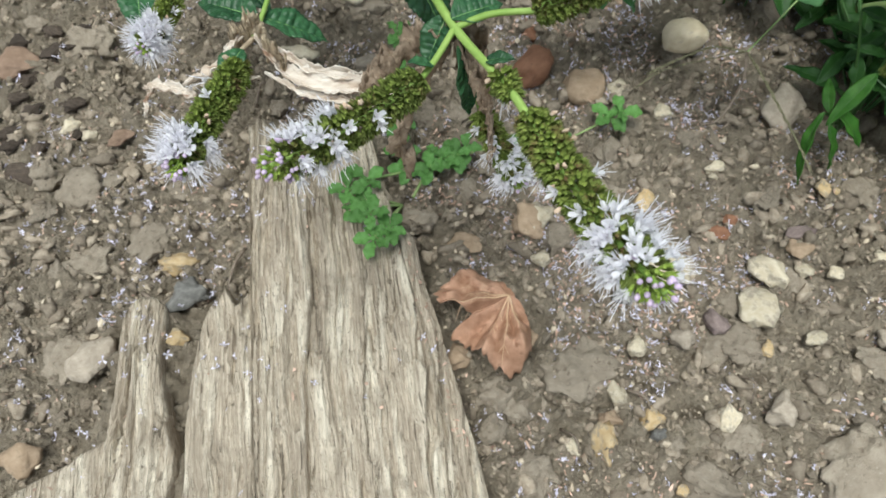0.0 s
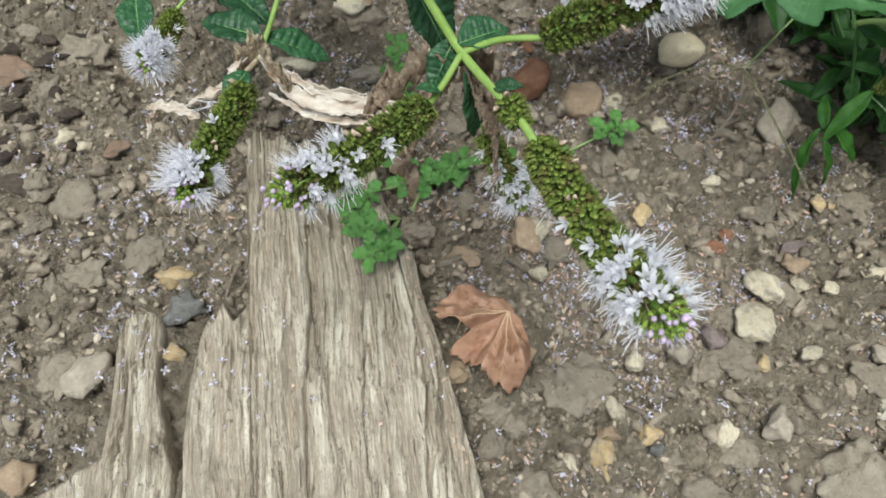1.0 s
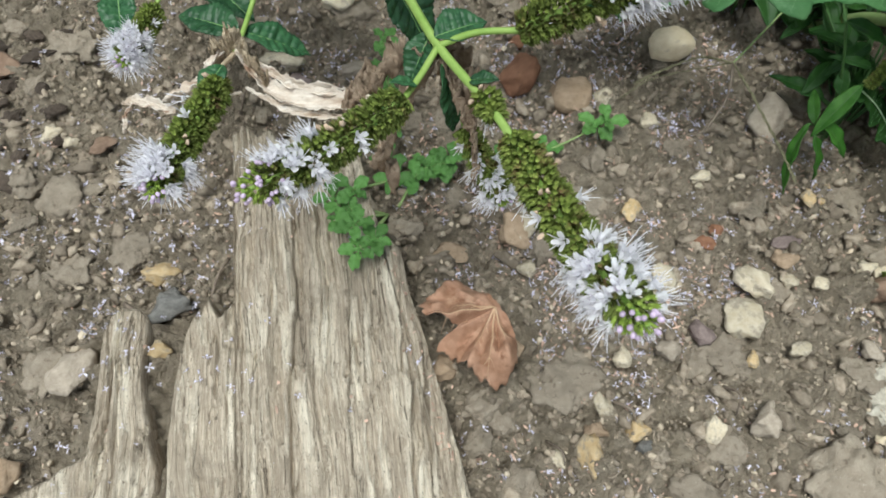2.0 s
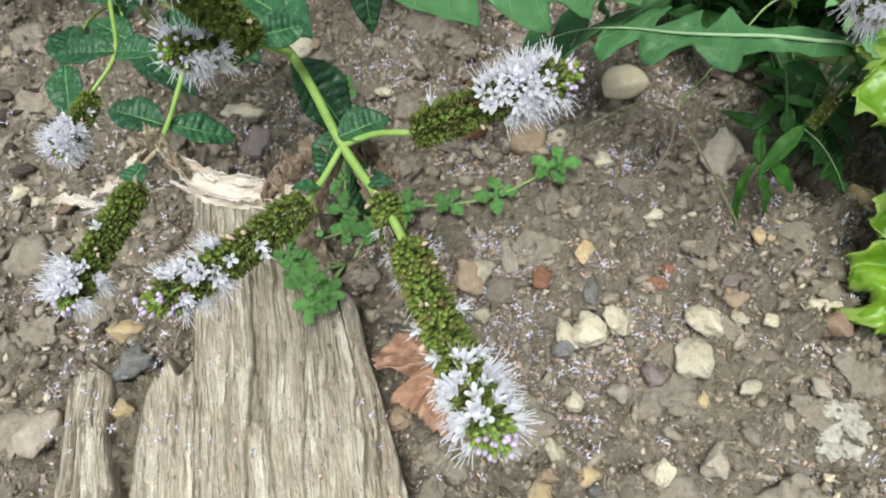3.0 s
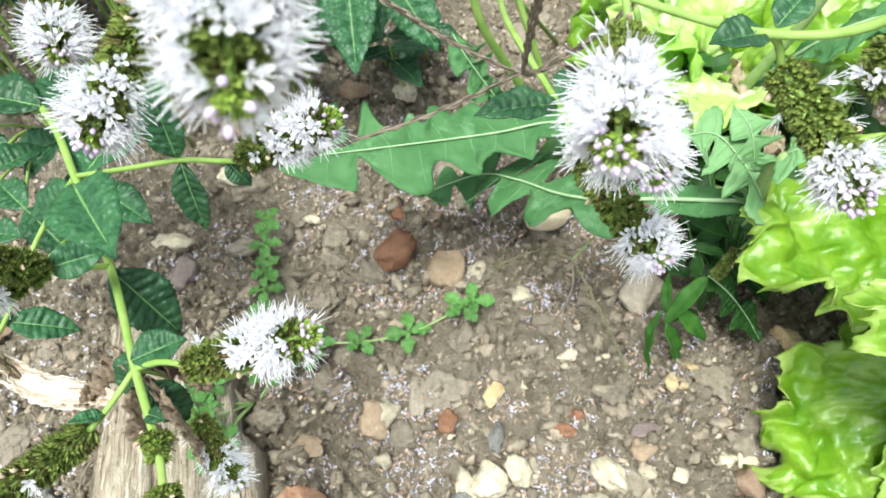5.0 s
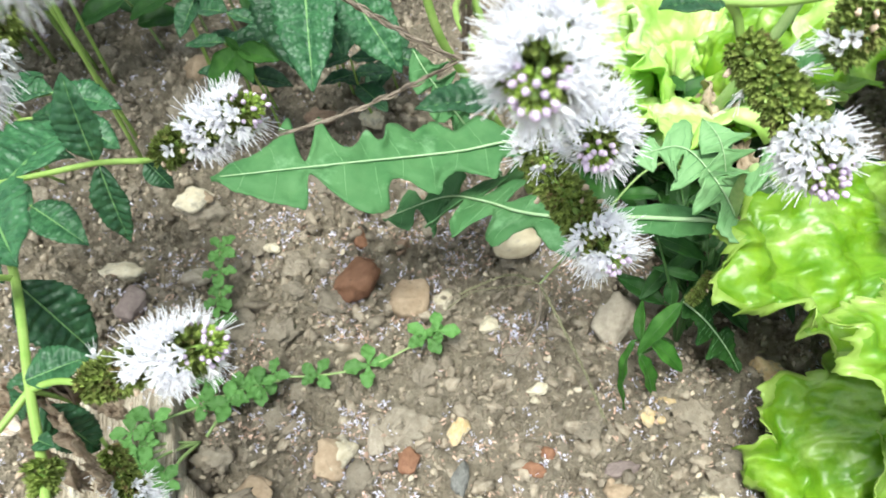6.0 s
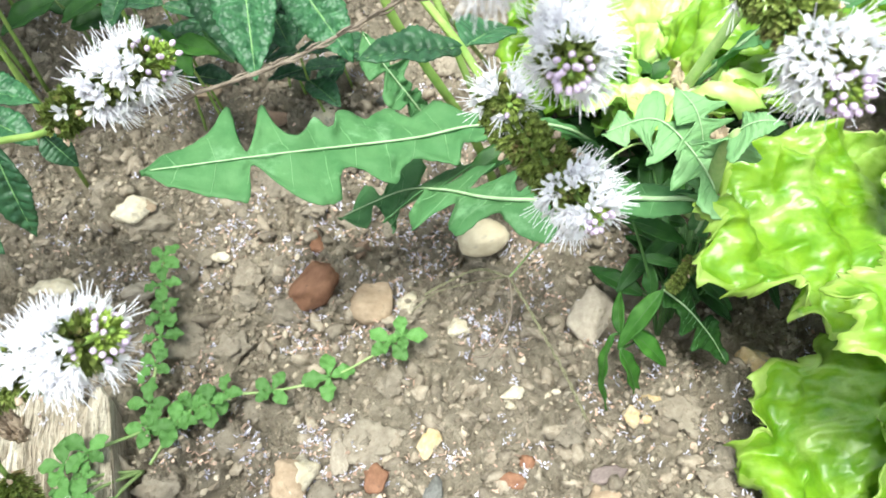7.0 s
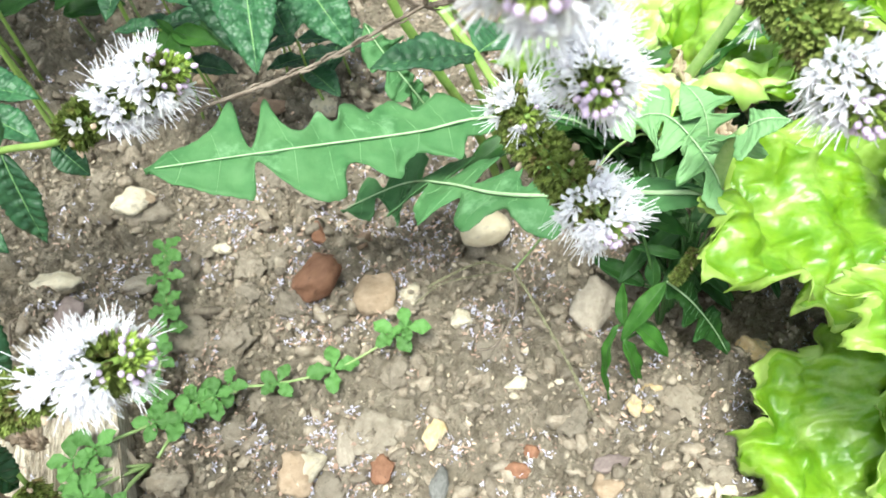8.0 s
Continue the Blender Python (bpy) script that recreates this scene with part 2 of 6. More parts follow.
# ---- shape helpers ----
def lattice(ix, iy, seed):
    h = (ix.astype(np.int64) * 374761393 + iy.astype(np.int64) * 668265263 + seed * 1442695041) & 0xFFFFFFFF
    h = ((h ^ (h >> 13)) * 1274126177) & 0xFFFFFFFF
    return ((h ^ (h >> 16)) & 0xFFFF) / 65535.0


def vnoise(x, y, seed=0):
    """Smooth noise, -1 to 1, of arrays."""
    x, y = np.asarray(x, float), np.asarray(y, float)
    ix, iy = np.floor(x), np.floor(y)
    fx, fy = x - ix, y - iy
    fx, fy = fx * fx * (3 - 2 * fx), fy * fy * (3 - 2 * fy)
    a, b = lattice(ix, iy, seed), lattice(ix + 1, iy, seed)
    c, d = lattice(ix, iy + 1, seed), lattice(ix + 1, iy + 1, seed)
    return 2 * ((a * (1 - fx) + b * fx) * (1 - fy) + (c * (1 - fx) + d * fx) * fy) - 1


def fbm(x, y, seed=0, octaves=4):
    return sum(vnoise(x * 2 ** k, y * 2 ** k, seed + 17 * k) / 2 ** k for k in range(octaves))


def lumps(x, y, cell, seed, fill=0.8):
    """Heights 0 to 1 of rounded lumps, one to a cell."""
    x, y = x / cell, y / cell
    ix, iy = np.floor(x), np.floor(y)
    best = np.zeros_like(x)
    for dx in (-1, 0, 1):
        for dy in (-1, 0, 1):
            jx, jy = ix + dx, iy + dy
            cx, cy = jx + lattice(jx, jy, seed), jy + lattice(jx, jy, seed + 1)
            r = 0.25 + 0.5 * lattice(jx, jy, seed + 2)
            on = lattice(jx, jy, seed + 3) < fill
            d2 = ((x - cx) ** 2 + (y - cy) ** 2) / r ** 2
            best = np.maximum(best, np.where(on, np.sqrt(np.clip(1 - d2, 0, 1)) * r * 1.6, 0))
    return best


class Shape:
    """Collects vertices and faces of one mesh."""

    def __init__(self):
        self.v, self.f, self.m = [], [], []

    def add(self, verts, faces, slot=0):
        n = len(self.v)
        self.v.extend(map(tuple, verts))
        self.f.extend(tuple(i + n for i in f) for f in faces)
        self.m.extend([slot] * len(faces))
        return self

    def mesh(self, name, *mats, smooth=True):
        me = bpy.data.meshes.new(name)
        me.from_pydata(self.v, [], self.f)
        for k in mats:
            me.materials.append(k)
        me.polygons.foreach_set("material_index", self.m)
        me.polygons.foreach_set("use_smooth", [smooth] * len(self.f))
        me.update()
        return me


WORLD = {}


def thing(name, place=(0, 0, 0), **tags):
    ob = new(name)
    ob.empty_display_size = 0.01
    ob.matrix_basis = WORLD[ob] = Matrix.Translation(place)
    return tagged(ob, **tags)


def solo(name, me, m=None, **tags):
    ob = new(name, me)
    WORLD[ob] = m if m is not None else Matrix()
    ob.matrix_basis = WORLD[ob]
    return tagged(ob, **tags)


def part(name, me, parent, m=None, label="", kind=""):
    """A mesh under a thing or under a part, at a place in the world."""
    ob = new(name, me)
    ob.parent = parent
    ob.matrix_parent_inverse = WORLD[parent].inverted()
    ob.matrix_basis = WORLD[ob] = m if m is not None else Matrix()
    return tagged(ob, label=label, kind=kind)


def thicken(ob, metres):
    s = ob.modifiers.new("thickness", "SOLIDIFY")
    s.thickness, s.offset = metres, 0
    return ob


def smooth_line(points, n=6):
    """A smooth line through the points."""
    p = [Vector(q) for q in points]
    p = [p[0] * 2 - p[1], *p, p[-1] * 2 - p[-2]]
    out = []
    for a, b, c, d in zip(p, p[1:], p[2:], p[3:]):
        for k in range(n):
            t = k / n
            out.append(0.5 * (2 * b + (c - a) * t + (2 * a - 5 * b + 4 * c - d) * t * t + (3 * b - a - 3 * c + d) * t ** 3))
    return out + [p[-2]]


def tube(points, radius, sides=8, end=None, square=0.0, cap=True):
    """Vertices and faces of a tapered tube."""
    n = len(points)
    end = radius if end is None else end
    v, f = [], []
    ref = None
    for i, p in enumerate(points):
        d = (points[min(i + 1, n - 1)] - points[max(i - 1, 0)]).normalized()
        if ref is None:
            ref = d.orthogonal().normalized()
        ref = (ref - d * ref.dot(d)).normalized()
        q = d.cross(ref)
        r = radius + (end - radius) * i / (n - 1)
        for k in range(sides):
            a = 2 * math.pi * k / sides
            g = r * (1 + square * math.cos(4 * a))
            v.append(p + ref * math.cos(a) * g + q * math.sin(a) * g)
    for i in range(n - 1):
        for k in range(sides):
            a, b = i * sides + k, i * sides + (k + 1) % sides
            f.append((a, b, b + sides, a + sides))
    if cap:
        f.append(tuple(range(sides))[::-1])
        f.append(tuple(range((n - 1) * sides, n * sides)))
    return v, f


def stalk(parent, name, points, radius, end, material, sides=8, square=0.0, label="", n=6):
    return part(name, Shape().add(*tube(smooth_line(points, n), radius, sides, end, square)).mesh(name, material), parent, label=label)


def frame_at(base, tip, up=(0, 0, 1)):
    """A pose at base whose x points to tip and whose z is near up."""
    x = (Vector(tip) - Vector(base)).normalized()
    y = Vector(up).cross(x)
    y = y.normalized() if y.length > 1e-4 else x.orthogonal().normalized()
    z = x.cross(y)
    m = Matrix((x, y, z)).transposed().to_4x4()
    return Matrix.Translation(base) @ m


def ico(sub):
    bm = bmesh.new()
    bmesh.ops.create_icosphere(bm, subdivisions=sub, radius=1)
    v = np.array([q.co[:] for q in bm.verts])
    f = [tuple(q.index for q in face.verts) for face in bm.faces]
    bm.free()
    return v, f


ICO = {k: ico(k) for k in (1, 2, 3, 4)}


def rock(seed, sub=2, angular=0.5, rough=0.12):
    """Vertices and faces of a stone of radius about 1: flats cut at random, then worn."""
    rng = np.random.RandomState(seed)
    v, f = ICO[sub]
    v = v.copy()
    for _ in range(11):
        n = rng.normal(size=3)
        n /= np.linalg.norm(n)
        d = rng.uniform(0.55, 0.92)
        over = np.maximum(v @ n - d, 0)
        v -= np.outer(over, n) * (0.35 + 0.65 * angular)
    k = rng.uniform(0, 50, 3)
    for i in range(len(v)):
        v[i] *= 1 + rough * noise.noise(Vector(v[i] * 1.7 + k)) + rough * 0.45 * noise.noise(Vector(v[i] * 4.5 + k))
    return v, f


# ---- ground ----
def ground_height(x, y):
    """Dry tilled soil: merged clods of several sizes with crumbs between them, and cracks in the crusted stretches."""
    x, y = np.asarray(x, float), np.asarray(y, float)
    wx = x + 0.0060 * fbm(x * 55, y * 55, 5, 3) + 0.0012 * vnoise(x * 420, y * 420, 15)
    wy = y + 0.0060 * fbm(x * 55, y * 55, 6, 3) + 0.0012 * vnoise(x * 420, y * 420, 16)
    h = 0.004 * fbm(x * 9, y * 9, 3, 3) - 0.0088
    rough = np.clip(0.62 + 0.55 * vnoise(x * 13, y * 13, 8), 0.15, 1.1)
    h += 0.0080 * lumps(wx, wy, 0.030, 27, 0.55) * rough
    h += 0.0072 * lumps(wx, wy, 0.0150, 31, 0.6) * (0.25 + 0.75 * rough)
    h += 0.0064 * lumps(wx, wy, 0.0080, 41, 0.7) * (0.35 + rough * 0.6)
    h += 0.0040 * lumps(wx, wy, 0.0045, 51, 0.75) * (0.5 + 0.5 * rough)
    h += 0.0011 * fbm(x * 170, y * 170, 71, 3) + 0.0007 * vnoise(x * 620, y * 620, 9)
    crack = np.abs(vnoise(x * 30 + 0.5 * vnoise(x * 120, y * 120, 22), y * 30 + 0.5 * vnoise(x * 120, y * 120, 23), 21))
    h -= 0.0050 * np.clip(1 - crack / 0.045, 0, 1) * (vnoise(x * 12, y * 12, 24) > -0.1)
    # the ground dips along the plank's edge to make the dark shadow line
    side = x - 0.028 + 0.283 * (y - 0.045)
    h -= 0.0085 * np.exp(-((side - 0.002) / 0.006) ** 2) * (y < 0.17)
    return h


def sheet_axis(lo, hi, step):
    far = [step * 1.35 ** k for k in range(1, 40)]
    out = np.cumsum(far)
    return np.concatenate([(lo - out)[::-1], np.arange(lo, hi, step), hi + out])


gx, gy = sheet_axis(-0.30, 0.42, 0.0013), sheet_axis(0.01, 0.56, 0.0013)
GX, GY = np.meshgrid(gx, gy)
GZ = ground_height(GX.ravel(), GY.ravel())
# the tilled relief levels out beyond the bed
beyond = np.hypot(np.maximum(np.abs(GX - 0.06) - 0.37, 0), np.maximum(np.abs(GY - 0.285) - 0.285, 0)).ravel()
GZ = GZ.mean() + (GZ - GZ.mean()) * np.exp(-(beyond / 0.10) ** 2)
nx, ny = len(gx), len(gy)
ids = np.arange(nx * ny).reshape(ny, nx)
quads = np.stack([ids[:-1, :-1], ids[:-1, 1:], ids[1:, 1:], ids[1:, :-1]], -1).reshape(-1, 4)
ground_mesh = bpy.data.meshes.new("ground")
ground_mesh.from_pydata(np.column_stack([GX.ravel(), GY.ravel(), GZ]).tolist(), [], quads.tolist())
ground_mesh.materials.append(SOIL)
ground_mesh.polygons.foreach_set("use_smooth", [True] * len(quads))
ground = solo("ground", ground_mesh, label="dry crumbly grey-brown garden soil with fine cracks", category="ground", kind="structure")


def gz(x, y):
    return float(ground_height([x], [y])[0])


def bed(x, y, r):
    """The mean height of the ground within r."""
    a = np.linspace(0, 2 * math.pi, 9)[:-1]
    return float(np.concatenate([ground_height(x + q * r * np.cos(a), y + q * r * np.sin(a)) for q in (0.35, 0.8)]).mean())


# ---- the weathered plank ----
def plank_edges(y):
    return -0.099 - 0.10 * (y - 0.047), 0.028 - 0.283 * (y - 0.045)


def on_plank(x, y, pad=0.0):
    lo, hi = plank_edges(y)
    u = (x - lo) / (hi - lo)
    if -pad / 0.1 < u < 1 + pad / 0.1 and y < plank_end(u) + pad:
        return True
    return y < 0.132 + pad and -0.145 - max(0, 0.075 - y) * 0.8 - pad < x < -0.10 + pad


def plank_end(u):
    """Where the broken end lies, across the width u of 0 to 1."""
    if u < 0.24:
        e = 0.133 - 0.5 * max(0, 0.07 - u) + 0.004 * math.sin(u * 60)
    elif u < 0.93:
        e = 0.237 - 0.022 * (u - 0.24) + 0.003 * math.sin(u * 45)
    else:
        e = 0.172 - 0.10 * (u - 0.93)
    return e + 0.0022 * float(vnoise([u * 22], [2.0], 77)[0]) + 0.0010 * float(vnoise([u * 90], [5.0], 78)[0])


def board(edge_lo, edge_hi, end, y0, top, nu, nv, seed, crown=0.0):
    """A split board: its top follows the grain, in ridges and grooves that run along it."""
    us = np.linspace(0, 1, nu)
    V = np.zeros((nu, nv, 3))
    for i, u in enumerate(us):
        ys = y0 + (end(u) - y0) * (1 - (1 - np.linspace(0, 1, nv)) ** 1.4)
        lo, hi = np.array([edge_lo(y) for y in ys]), np.array([edge_hi(y) for y in ys])
        lo = lo + 0.0012 * vnoise(ys * 60, ys * 0 + 1, seed + 1) * (u < 0.2)
        hi = hi + 0.0010 * vnoise(ys * 50, ys * 0 + 1, seed + 2) * (u > 0.8)
        x = lo + (hi - lo) * u
        across = u * (hi - lo)
        wav = across + 0.0024 * vnoise(ys * 22, ys * 0 + u * 4, seed) + 0.0009 * vnoise(ys * 90, ys * 0 + u * 14, seed + 5)
        worn = 0.6 + 0.5 * vnoise(x * 45, ys * 30, seed + 14)
        z = top + worn * (0.0017 * vnoise(wav * 210, ys * 11, seed + 3) + 0.0013 * vnoise(wav * 520, ys * 26, seed + 4) + 0.0010 * vnoise(wav * 1100, ys * 60, seed + 6))
        z += 0.0007 * vnoise(x * 420, ys * 300, seed + 12) + 0.0012 * np.clip(vnoise(wav * 150, ys * 35, seed + 13) * 6, -1, 1) * (vnoise(x * 40, ys * 25, seed + 15) > 0)
        z -= 0.0032 * np.clip(1 - np.abs(vnoise(wav * 300, ys * 13, seed + 17)) / 0.11, 0, 1) * (vnoise(ys * 26, wav * 90, seed + 18) > 0.1)
        z -= 0.0060 * np.clip(1 - np.abs(vnoise(wav * 110, ys * 6, seed + 7)) / 0.055, 0, 1) * (vnoise(ys * 16, wav * 60, seed + 8) > 0.05)
        z += 0.0012 * fbm(x * 30, ys * 12, seed + 9, 2)
        z -= 0.003 * np.clip((ys - (end(u) - 0.003)) / 0.003, 0, 1) ** 2
        z -= 0.0035 * (max(0, 0.03 - u) / 0.03 + max(0, u - 0.97) / 0.03) + crown * (2 * u - 1) ** 2
        V[i] = np.column_stack([x, ys, z])
    s = Shape()
    idx = np.arange(nu * nv).reshape(nu, nv)
    s.add(V.reshape(-1, 3), [(int(a), int(b), int(c), int(d)) for a, b, c, d in zip(idx[:-1, :-1].ravel(), idx[1:, :-1].ravel(), idx[1:, 1:].ravel(), idx[:-1, 1:].ravel())])
    rim = [*idx[:, 0], *idx[-1, 1:], *idx[-2::-1, -1], *idx[0, -2:0:-1]]
    n = len(s.v)
    s.v.extend((s.v[i][0], s.v[i][1], -0.012) for i in rim)
    for k in range(len(rim)):
        j = (k + 1) % len(rim)
        s.f.append((int(rim[k]), n + k, n + j, int(rim[j])))
        s.m.append(0)
    return s


plank = thing("plank", (-0.04, 0.1, 0), label="old weathered grey-tan plank with splintered end, lying on soil", category="plank")
part("board", board(lambda y: plank_edges(y)[0], lambda y: plank_edges(y)[1], plank_end, -0.20, 0.014, 260, 300, 100).mesh("board", WOOD), plank)
part("splinter", board(lambda y: -0.1405 + 0.06 * (0.13 - y), lambda y: min(-0.1215 + 0.30 * max(0, 0.110 - y), -0.1035 - 0.06 * max(0, 0.06 - y)),
     lambda u: 0.1330 - 0.010 * (2 * u - 1) ** 4, -0.20, 0.0125, 60, 160, 300, 0.0025).mesh("splinter", WOOD), plank, label="split strip of grey wood")
part("splinter", board(lambda y: -0.205 + 0.06 * (0.13 - y), lambda y: -0.1375 + 0.06 * (0.13 - y), lambda u: 0.026 + 0.043 * u, -0.20, 0.010, 70, 90, 400, 0.001).mesh("splinter", WOOD), plank, label="split strip of grey wood")


# ---- stones, clods and litter ----
ROCKS = [Shape().add(*rock(70 + k, 3, 1.0 if k % 4 else 0.7, 0.38)) for k in range(8)]
ROCK_MESH = {c: [s.mesh("pebble", m) for s in ROCKS] for c, m in STONES.items()}
STONE_WORDS = {
    "cream": "pale cream limestone pebble lying in the soil", "yellow": "ochre yellow pebble lying in the soil", "tan": "tan brown stone half sunk in soil",
    "brown": "dark brown stone lying on the soil", "red": "smooth reddish-brown stone on the soil", "grey": "rough pale grey stone lying on soil",
    "pale": "small chip of pale cream stone on soil", "purple": "mauve-grey pebble lying in the soil", "slate": "dark slate-grey stone chip in soil"}
stone_count = 0


def pebbles(tone, rows):
    """Rows of x and y in metres, width and depth in millimetres."""
    global stone_count
    for x, y, w, d in rows:
        stone_count += 1
        rng = random.Random(stone_count)
        a, b = w / 2000, d / 2000
        c = min(a, b) * rng.uniform(0.6, 0.8)
        turn = rng.uniform(-0.4, 0.4) + (math.pi if rng.random() < 0.5 else 0)
        z = max(bed(x, y, max(a, b)), -0.004) + c * rng.uniform(0.35, 0.6)
        m = Matrix.Translation((x, y, z)) @ Euler((rng.uniform(-0.25, 0.25), rng.uniform(-0.25, 0.25), turn)).to_matrix().to_4x4() @ Matrix.Diagonal((a * 1.12, b * 1.12, c * 1.15, 1))
        solo("pebble", ROCK_MESH[tone][stone_count % 8], m, label=STONE_WORDS[tone], category="pebble", group="stones in the soil")


pebbles("cream", [(0.163, 0.132, 20.5, 20.1), (0.173, 0.153, 15.5, 22.8), (0.128, 0.155, 11.9, 17.2), (-0.142, 0.17, 9.4, 12.5), (-0.2, 0.243, 13.0, 11.3),
    (-0.188, 0.237, 9.2, 7.9), (0.109, 0.268, 10.3, 11.4), (0.134, 0.252, 12.8, 9.0), (0.141, 0.078, 9.6, 11.9), (0.09, 0.09, 9.8, 12.0), (0.192, 0.153, 7.6, 9.2),
    (0.208, 0.152, 9.7, 7.9), (0.229, 0.157, 11.6, 9.2), (0.157, 0.215, 11.2, 8.0), (0.059, 0.16, 9.7, 7.6), (0.102, 0.113, 9.5, 9.3)])
pebbles("cream", [(0.189, 0.117, 12.2, 6.8), (0.068, 0.066, 6.3, 9.9), (-0.076, 0.288, 20.5, 16.7), (-0.046, 0.343, 24.8, 19.7), (0.06, 0.184, 17.5, 19.5),
    (0.156, 0.209, 5.3, 4.8), (0.101, 0.147, 9.9, 16.2), (0.113, 0.149, 19.3, 16.3), (0.241, 0.159, 11.5, 9.9)])
solo("pebble", Shape().add(*rock(991, 3, 0.25, 0.10)).mesh("pebble", STONES["pale"]), Matrix.Translation((0.151, 0.300, 0.010)) @ Matrix.Rotation(0.3, 4, "Z") @ Matrix.Diagonal((0.0150, 0.0118, 0.0100, 1)), label="large smooth pale cream pebble on the soil", category="pebble", group="stones in the soil")
pebbles("yellow", [(0.082, 0.067, 12.7, 20.6), (-0.125, 0.157, 16.3, 13.5), (0.117, 0.195, 10.5, 16), (0.105, 0.078, 11.9, 12.1), (-0.115, 0.114, 10.3, 10.9), (0.211, 0.196, 12.2, 9.0),
    (0.165, 0.112, 5.9, 7.9), (0.114, 0.047, 5.9, 4.8), (0.273, 0.222, 14.7, 14.7), (0.219, 0.206, 12.0, 6.7)])
pebbles("tan", [(0.054, 0.181, 19.4, 19.6), (0.086, 0.078, 12.3, 7.7), (-0.177, 0.06, 17.9, 18.2), (0.191, 0.163, 12.8, 10.6),
    (0.016, 0.108, 13.4, 11.9), (0.051, 0.117, 8.7, 9.1), (-0.067, 0.468, 24.8, 30.0), (-0.019, 0.446, 16.1, 10.8), (0.019, 0.166, 18.4, 13.6)])
pebbles("brown", [(0.084, 0.303, 12.3, 10.2), (0.238, 0.148, 16.5, 17.6), (0.027, 0.414, 22.5, 16.7)])
pebbles("red", [(0.16, 0.182, 7.6, 7.0), (0.093, 0.18, 9.9, 12.7), (0.061, 0.309, 11.3, 15.3), (0.153, 0.175, 9.4, 8.1)])
pebbles("grey", [(0.201, 0.253, 23.7, 28.0), (0.165, 0.082, 15.9, 14.8), (0.124, 0.117, 11.4, 11.4), (-0.154, 0.106, 23.8, 23.2), (-0.035, 0.289, 21.0, 11.7), (0.077, 0.191, 9.5, 17.7)])
pebbles("purple", [(0.142, 0.125, 11.7, 13.6), (0.194, 0.173, 14.3, 9.4), (-0.066, 0.268, 17.9, 19.9)])
pebbles("slate", [(-0.117, 0.139, 22.4, 19.7), (0.107, 0.071, 7.6, 8.4), (0.117, 0.171, 8.3, 16.5), (0.099, 0.140, 11.6, 9.7)])


def clod_form(seed):
    """A crumbling lump: a broad uneven body under smaller crumbs."""
    v, f = rock(seed, 4, 0.55, 0.5)
    k = Vector(np.random.RandomState(seed).uniform(0, 40, 3))
    for i in range(len(v)):
        q = Vector(v[i])
        lump = 0.13 * noise.noise(q * 4 + k) + 0.10 * abs(noise.noise(q * 8 + k)) + 0.05 * noise.noise(q * 19 + k)
        v[i] *= 1 + lump
    return v, f


shard = {tone: Shape().add(*rock(733, 3, 1.0, 0.25)).mesh("pebble", STONES[tone]) for tone in ("tan", "brown")}
for x, y, z, turn, size, words in [(0.0185, 0.1640, 0.004, 0.1, (0.0100, 0.0072, 0.0022), "flat tan stone shard lying on the soil"), (-0.169, 0.231, 0.003, 0.6, (0.0085, 0.0050, 0.0028), "flat brown stone chip on the soil"),
                                   (-0.243, 0.284, 0.003, 0.4, (0.0150, 0.0120, 0.0060), "broad flat brown stone sunk in soil"), (-0.045, 0.342, 0.003, 0.3, (0.0110, 0.0075, 0.0040), "flat tan stone on the soil")]:
    solo("pebble", shard["brown" if "brown" in words else "tan"], Matrix.Translation((x, y, max(z, bed(x, y, 0.008) + 0.0015))) @ Matrix.Rotation(turn, 4, "Z") @ Matrix.Diagonal((*size, 1)), label=words, category="pebble", group="stones in the soil")
for seed, tone, x, y, turn, size, words in [(742, "red", 0.061, 0.281, 0.9, (0.0165, 0.0105, 0.0110), "angular reddish-brown stone tapering to one end"),
                                            (748, "tan", 0.091, 0.271, -0.35, (0.0150, 0.0125, 0.0095), "angular flat-topped tan stone beside the reddish one")]:
    solo("pebble", Shape().add(*rock(seed, 4, 1.0, 0.16)).mesh("pebble", STONES[tone]), Matrix.Translation((x, y, bed(x, y, 0.011) + 0.0045)) @ Euler((0.12, -0.1, turn)).to_matrix().to_4x4() @ Matrix.Diagonal((*size, 1)), label=words, category="pebble", group="stones in the soil")
bark = [Shape().add(*rock(760 + k, 3, 0.9, 0.5)).mesh("bark_chip", BARK) for k in range(3)]
for k, (x, y, a, w, d) in enumerate([(-0.234, 0.240, 0.3, 26, 11), (-0.219, 0.210, -0.2, 28, 12), (-0.223, 0.252, 0.9, 14, 8), (-0.202, 0.258, 0.1, 18, 9), (-0.209, 0.268, -0.5, 13, 8), (-0.216, 0.292, 0.4, 20, 9), (-0.236, 0.262, 0.2, 18, 9), (-0.196, 0.238, 0.7, 12, 7), (-0.243, 0.223, -0.4, 20, 10), (-0.228, 0.228, 0.5, 16, 9), (-0.212, 0.226, 1.2, 13, 7), (-0.246, 0.304, 0.1, 22, 10), (-0.228, 0.314, -0.3, 18, 9), (-0.206, 0.310, 0.8, 14, 8), (-0.232, 0.276, 1.0, 15, 8), (-0.255, 0.25, 0.3, 22, 11)]):
    solo("bark_chip", bark[k % 3], Matrix.Translation((x, y, bed(x, y, 0.006) + 0.002)) @ Euler((0.15, -0.1, a)).to_matrix().to_4x4() @ Matrix.Diagonal((w / 2000, d / 2000, 0.0032, 1)), label="dark brown rotten bark chip on the soil", category="bark chip", group="bark chips")
pebbles("cream", [(0.063, 0.407, 19.0, 17.0), (0.007, 0.309, 11.0, 7.5)])
